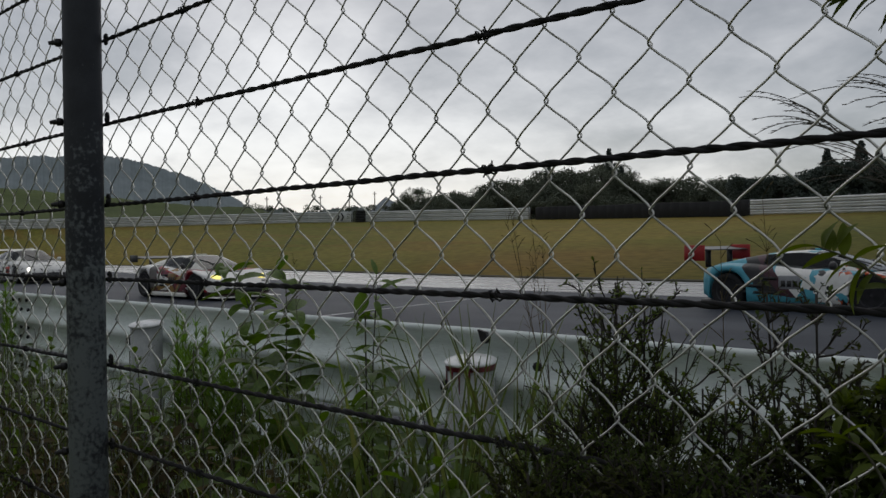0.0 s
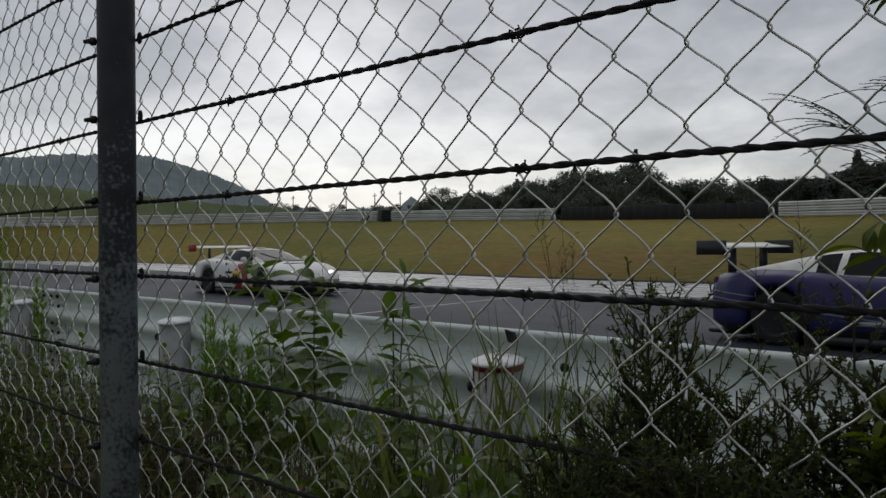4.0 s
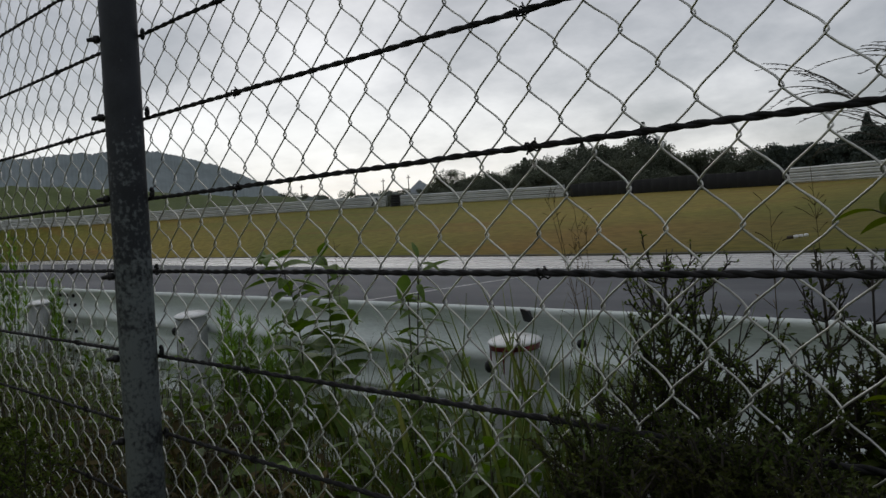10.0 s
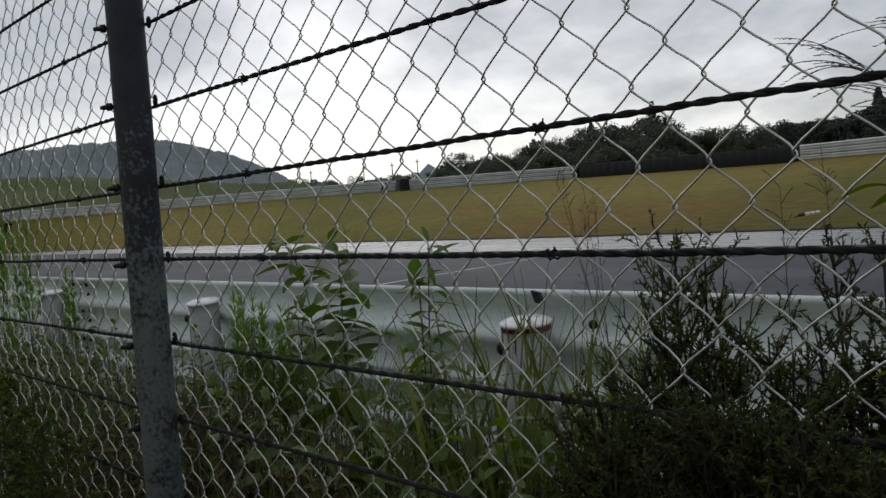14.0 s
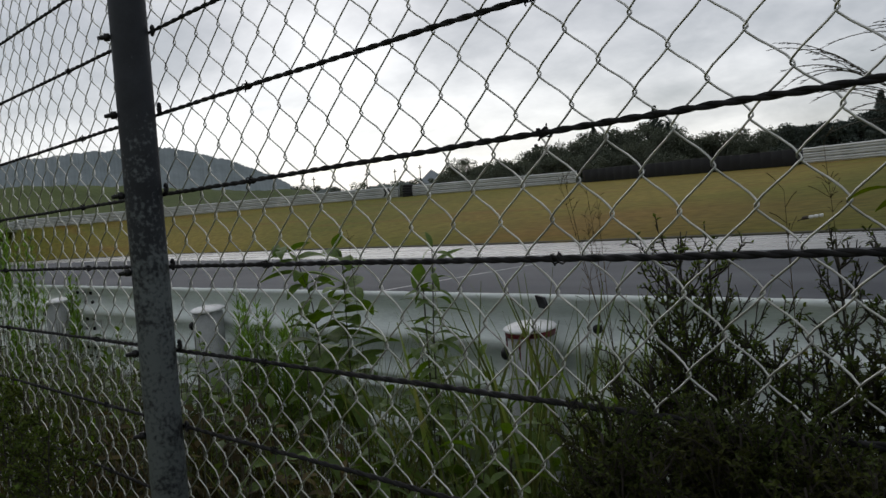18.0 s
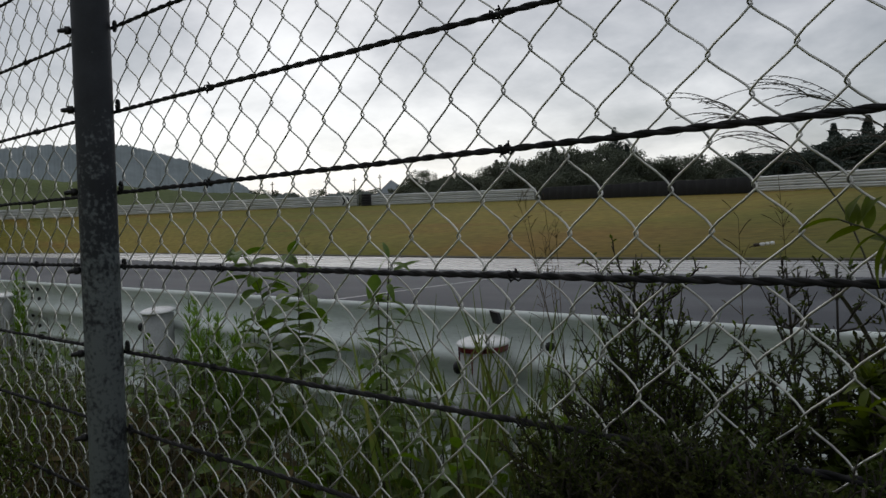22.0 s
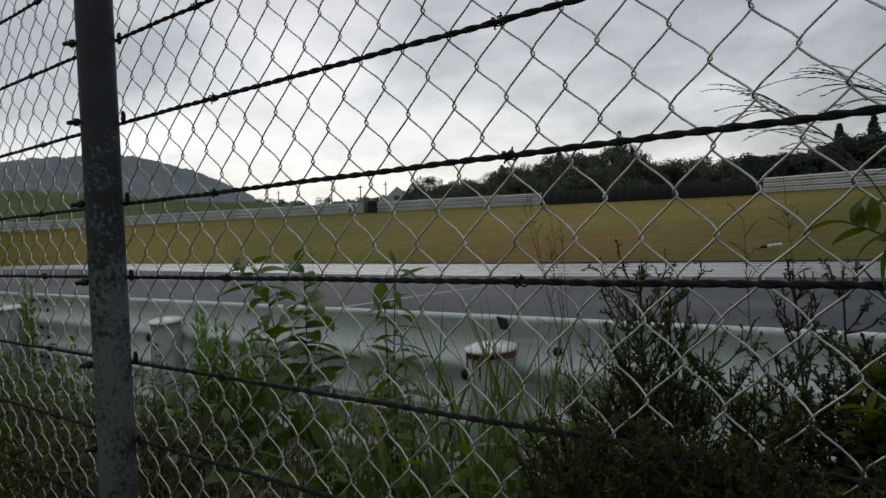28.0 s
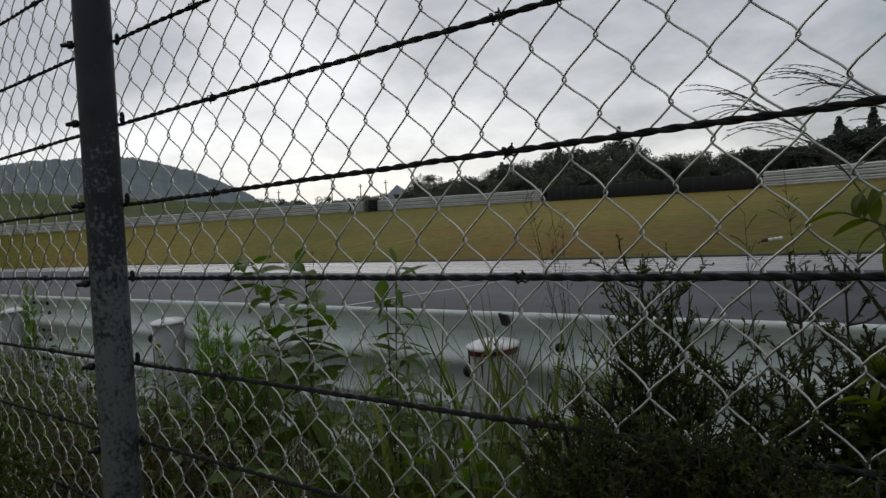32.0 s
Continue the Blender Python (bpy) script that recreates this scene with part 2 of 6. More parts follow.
M_ROAD = material("wet_asphalt", (0.040, 0.047, 0.062), (0.029, 0.034, 0.045), scale=0.35, fine=70, rough=0.58, rough2=0.76, spec=0.12, bump=0.25, stretch=(0.35, 1, 1), bump_size=0.004)
M_APRON = material("wet_pale_apron", (0.125, 0.13, 0.142), (0.058, 0.061, 0.069), scale=1.1, fine=60, rough=0.16, rough2=0.42, bump=0.12, contrast=(0.42, 0.60), stretch=(0.07, 1, 1), bump_size=0.003)
M_LINE = material("worn_white_paint", (0.34, 0.35, 0.36), (0.16, 0.165, 0.17), scale=3, fine=40, rough=0.4, bump=0.05)
M_EDGE_STRIP = material("dark_edge_strip", (0.030, 0.028, 0.016), (0.045, 0.042, 0.020), scale=2, fine=20, rough=0.9, bump=0.4)
M_FAR_RAIL = material("pale_far_rail", (0.60, 0.61, 0.60), (0.44, 0.46, 0.45), scale=0.5, fine=8, rough=0.6, metal=0.1, bump=0.02)
M_RUBBER = material("black_rubber_wall", (0.012, 0.012, 0.013), (0.02, 0.02, 0.021), scale=1.5, fine=20, rough=0.8, bump=0.2)
# distance haze is mixed into the greyed base colours of these three
M_HILL = material("haze_tinted_wooded_hill", (0.235, 0.268, 0.275), (0.198, 0.232, 0.240), scale=0.012, fine=0.09, rough=1.0, bump=0.0, spec=0.0)
M_FAR_HILL = material("haze_tinted_far_hill", (0.26, 0.29, 0.31), (0.24, 0.27, 0.29), scale=0.01, fine=0.05, rough=1.0, bump=0.0, spec=0.0)
M_FAR_WOODS = material("haze_tinted_far_woods", (0.185, 0.205, 0.190), (0.135, 0.155, 0.140), scale=0.35, fine=2.0, rough=1.0, bump=0.0, spec=0.0)
M_BANK = material("grassy_bank", (0.110, 0.138, 0.050), (0.075, 0.095, 0.038), scale=0.08, fine=1.2, rough=0.95, bump=0.5, spec=0.1, bump_size=0.2)
M_BARK = material("dark_bark", (0.06, 0.045, 0.035), (0.03, 0.024, 0.02), scale=4, fine=30, rough=0.9, bump=0.5)
M_CONIFER = material("dark_conifer_needles", (0.085, 0.105, 0.088), (0.065, 0.082, 0.070), scale=0.5, fine=4, rough=0.8, bump=0.0, island=0.3, spec=0.2)
M_BROAD = material("broadleaf_crown", (0.140, 0.158, 0.112), (0.098, 0.112, 0.082), scale=0.4, fine=4, rough=0.8, bump=0.0, island=0.25, spec=0.2)


def ground_material():
    """Short infield turf: olive and straw patches, mown streaks along the track, greener and with dimmer light painted
    in towards the open end.
    """
    m = bpy.data.materials.new("infield_turf")
    m.use_nodes = True
    n, l = m.node_tree.nodes, m.node_tree.links
    b = n["Principled BSDF"]
    b.inputs["Roughness"].default_value, b.inputs["Specular IOR Level"].default_value = 0.95, 0.1
    co = n.new("ShaderNodeTexCoord")

    def tex(scale, stretch, detail=5):
        mp = n.new("ShaderNodeMapping")
        mp.inputs["Scale"].default_value = stretch
        l.new(co.outputs["Object"], mp.inputs["Vector"])
        t = n.new("ShaderNodeTexNoise")
        t.inputs["Scale"].default_value, t.inputs["Detail"].default_value = scale, detail
        l.new(mp.outputs[0], t.inputs["Vector"])
        return t

    patches, broad, streaks, grain = tex(0.06, (0.6, 1, 1)), tex(0.09, (0.5, 1.6, 1)), tex(0.5, (0.12, 1, 1)), tex(3.0, (0.6, 1, 1), 6)

    def mixed(fac, lo, hi, a, c):
        r = n.new("ShaderNodeMapRange")
        r.inputs["From Min"].default_value, r.inputs["From Max"].default_value = lo, hi
        l.new(fac.outputs["Fac"], r.inputs["Value"])
        x = n.new("ShaderNodeMixRGB")
        l.new(r.outputs[0], x.inputs["Fac"])
        for i, v in ((1, a), (2, c)):
            if isinstance(v, tuple):
                x.inputs[i].default_value = (*v, 1)
            else:
                l.new(v, x.inputs[i])
        return x.outputs[0]

    green, straw, brown = (0.140, 0.138, 0.026), (0.222, 0.176, 0.041), (0.200, 0.122, 0.034)
    base = mixed(patches, 0.40, 0.62, green, straw)
    base = mixed(streaks, 0.54, 0.76, base, brown)
    # dry, trodden patch in the middle of the infield
    place = n.new("ShaderNodeMapping")
    place.vector_type = "POINT"
    place.inputs["Location"].default_value = (19.0 / 13.0, -29.0 / 8.0, 0.0)
    place.inputs["Scale"].default_value = (1 / 13.0, 1 / 8.0, 0.0)
    l.new(co.outputs["Object"], place.inputs["Vector"])
    far_ = n.new("ShaderNodeVectorMath")
    far_.operation = "LENGTH"
    l.new(place.outputs[0], far_.inputs[0])
    torn = n.new("ShaderNodeMath")
    torn.operation = "MULTIPLY_ADD"
    torn.inputs[1].default_value = 1.5
    l.new(broad.outputs["Fac"], torn.inputs[0])
    l.new(far_.outputs["Value"], torn.inputs[2])
    worn = n.new("ShaderNodeMapRange")
    worn.inputs["From Min"].default_value, worn.inputs["From Max"].default_value = 1.95, 1.15
    worn.inputs["To Max"].default_value = 0.8
    l.new(torn.outputs[0], worn.inputs["Value"])
    dry = n.new("ShaderNodeMixRGB")
    l.new(worn.outputs[0], dry.inputs["Fac"])
    l.new(base, dry.inputs[1])
    dry.inputs[2].default_value = (*brown, 1)
    base = dry.outputs[0]
    # greener towards the open end of the infield, dimmer light there painted in
    along_ = n.new("ShaderNodeSeparateXYZ")
    l.new(co.outputs["Object"], along_.inputs[0])
    dim_green = n.new("ShaderNodeMapRange")
    dim_green.inputs["From Min"].default_value, dim_green.inputs["From Max"].default_value = -24.0, -10.0
    dim_green.inputs["To Max"].default_value = 0.9
    l.new(along_.outputs["X"], dim_green.inputs["Value"])
    dimmed_turf = n.new("ShaderNodeMixRGB")
    l.new(dim_green.outputs[0], dimmed_turf.inputs["Fac"])
    l.new(base, dimmed_turf.inputs[1])
    dimmed_turf.inputs[2].default_value = (0.092, 0.098, 0.019, 1)
    base = dimmed_turf.outputs[0]
    hs = n.new("ShaderNodeHueSaturation")
    v = n.new("ShaderNodeMapRange")
    v.inputs["From Min"].default_value, v.inputs["From Max"].default_value = 0.3, 0.7
    v.inputs["To Min"].default_value, v.inputs["To Max"].default_value = 0.72, 1.25
    l.new(grain.outputs["Fac"], v.inputs["Value"])
    l.new(v.outputs[0], hs.inputs["Value"])
    l.new(base, hs.inputs["Color"])
    l.new(hs.outputs[0], b.inputs["Base Color"])
    bp = n.new("ShaderNodeBump")
    bp.inputs["Strength"].default_value, bp.inputs["Distance"].default_value = 0.6, 0.05
    l.new(grain.outputs["Fac"], bp.inputs["Height"])
    l.new(bp.outputs[0], b.inputs["Normal"])
    return m


M_TURF = ground_material()


# ---------------------------------------------------------------- mesh helpers
def mesh_data(name, verts, faces, mat, smooth=True):
    me = bpy.data.meshes.new(name)
    me.from_pydata([tuple(v) for v in verts], [], faces)
    for mm in (mat if isinstance(mat, (list, tuple)) else [mat]):
        me.materials.append(mm)
    if smooth:
        me.polygons.foreach_set("use_smooth", [True] * len(me.polygons))
    me.update()
    return me


def piece(name, vf, mat, parent=None, at=None, label="", smooth=True, kind=""):
    """One mesh object from (verts, faces), under a thing or on its own."""
    ob = new(name, mesh_data(name, vf[0], vf[1], mat, smooth))
    if parent:
        ob.parent = parent
    if at is not None:
        ob.matrix_basis = at
    return tagged(ob, label, kind=kind)


def part(name, bm, mat, parent, label="", smooth=False):
    me = bpy.data.meshes.new(name)
    bm.to_mesh(me)
    bm.free()
    me.materials.append(mat)
    if smooth:
        me.polygons.foreach_set("use_smooth", [True] * len(me.polygons))
    ob = new(name, me)
    ob.parent = parent
    return tagged(ob, label)


def thing(name, m, label, category, group="", kind=""):
    ob = new(name)
    ob.empty_display_size = 0.1
    ob.matrix_basis = m
    return tagged(ob, label, category, group, kind)


def joined(*many):
    verts, faces = [], []
    for v, f in many:
        o = len(verts)
        verts.extend(v)
        faces.extend([tuple(i + o for i in q) for q in f])
    return verts, faces


def moved(vf, m):
    return [tuple(m @ Vector(v)) for v in vf[0]], vf[1]


def tube(points, radius, sides=6, ends=True):
    """A tube along a line of points; radius a number or one for each point."""
    pts = np.array(points, float)
    n = len(pts)
    rad = np.full(n, radius) if np.isscalar(radius) else np.array(radius, float)
    tan = np.gradient(pts, axis=0)
    tan /= np.linalg.norm(tan, axis=1)[:, None] + 1e-12
    ref = np.array([0.0, 0.0, 1.0]) if abs(tan[:, 2]).mean() < 0.8 else np.array([0.0, 1.0, 0.0])
    a = np.cross(tan, ref)
    a /= np.linalg.norm(a, axis=1)[:, None] + 1e-9
    b = np.cross(tan, a)
    ang = np.arange(sides) * 2 * math.pi / sides
    ring = a[:, None] * np.cos(ang)[None, :, None] + b[:, None] * np.sin(ang)[None, :, None]
    verts = (pts[:, None] + ring * rad[:, None, None]).reshape(-1, 3).tolist()
    faces = [(i * sides + j, i * sides + (j + 1) % sides, (i + 1) * sides + (j + 1) % sides, (i + 1) * sides + j)
             for i in range(n - 1) for j in range(sides)]
    if ends:
        faces += [tuple(range(sides))[::-1], tuple((n - 1) * sides + j for j in range(sides))]
    return verts, faces


def lathe(profile, sides=24):
    """A turned solid about z from (radius, z) pairs."""
    verts, faces = [], []
    for r, z in profile:
        for j in range(sides):
            t = 2 * math.pi * j / sides
            verts.append((r * math.cos(t), r * math.sin(t), z))
    for i in range(len(profile) - 1):
        for j in range(sides):
            k = (j + 1) % sides
            faces.append((i * sides + j, i * sides + k, (i + 1) * sides + k, (i + 1) * sides + j))
    faces += [tuple(range(sides))[::-1], tuple((len(profile) - 1) * sides + j for j in range(sides))]
    return verts, faces


def block(x0, x1, y0, y1, z0, z1, bevel=0.0):
    if not bevel:
        v = [(x, y, z) for z in (z0, z1) for x, y in ((x0, y0), (x1, y0), (x1, y1), (x0, y1))]
        return v, [(3, 2, 1, 0), (4, 5, 6, 7), (0, 1, 5, 4), (1, 2, 6, 5), (2, 3, 7, 6), (3, 0, 4, 7)]
    b = bevel
    rings = []
    for z, k in ((z0, b), (z0 + b, 0), (z1 - b, 0), (z1, b)):
        rings.append([(x0 + k, y0 + b + k, z), (x0 + b + k, y0 + k, z), (x1 - b - k, y0 + k, z), (x1 - k, y0 + b + k, z),
                      (x1 - k, y1 - b - k, z), (x1 - b - k, y1 - k, z), (x0 + b + k, y1 - k, z), (x0 + k, y1 - b - k, z)])
    v = [p for r in rings for p in r]
    f = [tuple(range(8))[::-1], tuple(24 + j for j in range(8))]
    f += [(i * 8 + j, i * 8 + (j + 1) % 8, (i + 1) * 8 + (j + 1) % 8, (i + 1) * 8 + j) for i in range(3) for j in range(8)]
    return v, f


def ribbon(line, profile, closed=True):
    """A profile of (across, up) pairs swept along a level line of (x, y, z) points."""
    pts = np.array(line, float)
    tan = np.gradient(pts, axis=0)
    tan[:, 2] = 0
    tan /= np.linalg.norm(tan, axis=1)[:, None]
    nor = np.stack([-tan[:, 1], tan[:, 0], 0 * tan[:, 0]], 1)
    k = len(profile)
    verts = [tuple(p + n * a + np.array((0, 0, h))) for p, n in zip(pts, nor) for a, h in profile]
    faces = [(i * k + j, (i + 1) * k + j, (i + 1) * k + (j + 1) % k, i * k + (j + 1) % k)
             for i in range(len(pts) - 1) for j in range(k if closed else k - 1)]
    if closed:
        faces += [tuple(range(k)), tuple((len(pts) - 1) * k + j for j in range(k))[::-1]]
    return verts, faces


# ---------------------------------------------------------------- the plan
ROAD_Z = 0.06            # top of the track; the verge by the fence lies at 0
CAM = (-0.02, -0.007)
# far guard rail: foot of the wall as (x, y, z), from the far left to the right
WALL = [(-150.0, 34.0, 3.2), (-100.9, 30.2, 3.39), (-90.8, 41.1, 3.5), (-68.7, 50.3, 3.45), (-66.0, 53.2, 3.45), (-60.5, 55.6, 3.42),
        (-46.9, 56.9, 3.2), (-28.6, 57.3, 2.95), (-27.3, 55.1, 2.91), (-19.6, 50.6, 2.72), (-6.0, 43.0, 2.4), (25.0, 28.0, 1.6)]


def far_edge(x):
    """Y of the far edge of the paved track."""
    return 25.1 + 5.2 * min(1, max(0, (-21.5 - x) / 43)) - 3.7 * min(1, max(0, (-75 - x) / 64))


def wall_hit(az):
    """Distance from the camera and height of the far wall's foot in the direction az (radians)."""
    d = np.array((math.cos(az), math.sin(az)))
    for (x0, y0, z0), (x1, y1, z1) in zip(WALL, WALL[1:]):
        a, b = np.array((x0 - CAM[0], y0 - CAM[1])), np.array((x1 - CAM[0], y1 - CAM[1]))
        m = np.array([[d[0], a[0] - b[0]], [d[1], a[1] - b[1]]])
        r, s = np.linalg.solve(m, a)
        if r > 0 and 0 <= s <= 1:
            return r, z0 + s * (z1 - z0)
    return None


def edge_hit(az):
    """Distance from the camera to the far edge of the track in the direction az."""
    s = math.sin(az)
    r = 24 / max(0.05, s)
    for _ in range(30):
        r = 0.5 * r + 0.5 * far_edge(CAM[0] + r * math.cos(az)) / max(0.05, s)
    return r


def ground():
    """One sheet to the horizon: level by the fence and the track, a slope of turf up to the far wall, then rolling land."""
    az = sorted(set(list(range(0, 360, 6)) + list(range(56, 181, 1))))
    rings = []
    for a in az:
        t = radians(a)
        h = wall_hit(t) if 40 < a < 176 else None
        col = []
        if h:
            e, (w, zw) = edge_hit(t), h
            e = min(e, w * 0.93)
            s = math.sin(t)
            col += [(0.3, 0.0), (2.6 / s, 0.0), (min(3.2 / s, e * 0.5), ROAD_Z - 0.02), (e - 0.02, ROAD_Z - 0.02), (e + 0.25, ROAD_Z + 0.05)]
            for q in (0.12, 0.3, 0.5, 0.7, 0.86, 1.0):
                col.append((e + (w - e) * q, ROAD_Z + (zw - ROAD_Z) * (q ** 0.92)))
            col += [(w + 3, zw + 0.1), (w + 40, zw + 1.0), (w + 200, zw + 2.0), (1600, 6), (4200, 8)]
        else:
            col += [(0.3, 0.0), (2, 0.0), (4, 0.0), (10, 0.0), (20, 0.0), (26, 0), (32, 0), (40, 0.0), (60, 0), (80, 0), (90, 0.0), (110, 0.2), (160, 0.5), (400, 1), (1600, 3), (4200, 8)]
        rings.append([(CAM[0] + r * math.cos(t), CAM[1] + r * math.sin(t), z) for r, z in col])
    k = len(rings[0])
    verts = [(CAM[0], CAM[1], 0.0)] + [p for r in rings for p in r]
    n = len(rings)
    faces = []
    for i in range(n):
        j = (i + 1) % n
        faces.append((0, 1 + i * k, 1 + j * k))
        faces += [(1 + i * k + q, 1 + i * k + q + 1, 1 + j * k + q + 1, 1 + j * k + q) for q in range(k - 1)]
    return tagged(piece("ground", (verts, faces), M_TURF), "olive and straw coloured mown turf rising to the far wall", kind="structure")


ground()


def track():
    xs = list(range(-150, 461, 5))

    def sheet(y0, y1, z):
        v, f = [], []
        for x in xs:
            v += [(x, y0(x), z), (x, y1(x), z), (x, y1(x), z - 0.3), (x, y0(x), z - 0.3)]
        for i in range(len(xs) - 1):
            for j in range(4):
                f.append((i * 4 + j, (i + 1) * 4 + j, (i + 1) * 4 + (j + 1) % 4, i * 4 + (j + 1) % 4))
        return v, f

    tagged(piece("road", sheet(lambda x: 3.9, lambda x: far_edge(x) - 6.4, ROAD_Z), M_ROAD, smooth=False),
           "dark wet asphalt of a racing track", kind="structure")
    tagged(piece("pavement", sheet(lambda x: far_edge(x) - 6.4, lambda x: far_edge(x), ROAD_Z + 0.004), M_APRON, smooth=False),
           "pale wet shining strip along the far side of the track", kind="structure")


track()


def road_paint():
    v, f = [], []
    n = 24
    for k in range(n + 1):
        t = k / n
        x, y = -13.1 - 1.6 * t, 8.8 + 7.1 * t
        w = 0.06 - 0.02 * t
        v += [(x - w, y, ROAD_Z + 0.004), (x + w, y, ROAD_Z + 0.004)]
    f += [(2 * k, 2 * k + 1, 2 * k + 3, 2 * k + 2) for k in range(n)]
    tagged(piece("road_line", (v, f), M_LINE, smooth=False), "worn white line painted across the track", kind="structure")
    # thin dark lip along the far edge of the track
    v, f = [], []
    xs = list(range(-150, 161, 5))
    for x in xs:
        e_ = far_edge(x)
        v += [(x, e_ - 0.02, ROAD_Z + 0.03), (x, e_ + 0.20, ROAD_Z + 0.075), (x, e_ + 0.26, ROAD_Z + 0.02), (x, e_ - 0.02, ROAD_Z - 0.1)]
    for i in range(len(xs) - 1):
        for j in range(4):
            f.append((i * 4 + j, (i + 1) * 4 + j, (i + 1) * 4 + (j + 1) % 4, i * 4 + (j + 1) % 4))
    tagged(piece("verge", (v, f), M_EDGE_STRIP), "dark lip between track and turf", kind="structure")


road_paint()


# ---------------------------------------------------------------- chain-link fence with twisted wires
FENCE_Y = 0.745
DIAMOND_W, DIAMOND_H = 0.0826, 0.0808
FENCE_X0, FENCE_X1 = -3.70, 0.42
FENCE_Z0, FENCE_Z1 = 0.12, 2.28


def warp(x, z):
    """Slack of the netting: every wire and knot shares it."""
    p = Vector((x * 3.1, z * 3.1, 4.0))
    q = Vector((x * 9.0, z * 9.0, 9.0))
    a, b = noise.noise_vector(p), noise.noise_vector(q)
    lean_ = -0.0018 * max(-6.0, min(6.0, (z - 1.4675) / 0.0404)) * min(1.0, max(0.0, (-0.55 - x) / 0.35))
    return a.x * 0.0025 + b.x * 0.0015 + lean_, a.y * 0.004 + b.y * 0.002, a.z * 0.002 + b.z * 0.0015


def netting_wire(i):
    """A flattened spiral that hooks into its neighbours at every half turn."""
    xm = -0.407 + DIAMOND_W * 0.25 + i * DIAMOND_W * 0.5
    side = 1 if i % 2 == 0 else -1
    pts = []
    # a full turn is one diamond high; the turning points lie on the knots' lines
    n = int((FENCE_Z1 - FENCE_Z0) / DIAMOND_H)
    z0 = 1.4675 - DIAMOND_H * round((1.4675 - FENCE_Z0) / DIAMOND_H)
    half = DIAMOND_W * 0.25 + 0.0020
    rnd = random.Random(i)
    lean = rnd.uniform(-0.0012, 0.0012)
    # along the spiral: share of the half width, share of a turn, depth (one set of legs lies nearer than the other)
    shape = [(-1.0, 0.00, -0.002), (-0.94, 0.032, -0.0045), (-0.55, 0.135, -0.0056), (0.0, 0.25, -0.0058), (0.55, 0.365, -0.0056), (0.94, 0.468, -0.0045), (1.0, 0.50, -0.002),
             (0.94, 0.532, 0.0), (0.55, 0.637, 0.0030), (0.0, 0.752, 0.0050), (-0.55, 0.866, 0.0030), (-0.94, 0.968, 0.0)]
    for k in range(n):
        for a, h, d in shape:
            x = xm + a * half
            z = z0 + (k + h + (0.5 if side < 0 else 0.0)) * DIAMOND_H + lean
            wx, wy, wz = warp(x, z)
            pts.append((x + wx, FENCE_Y + d + wy, z + wz))
    return tube(pts, 0.00120, 5)


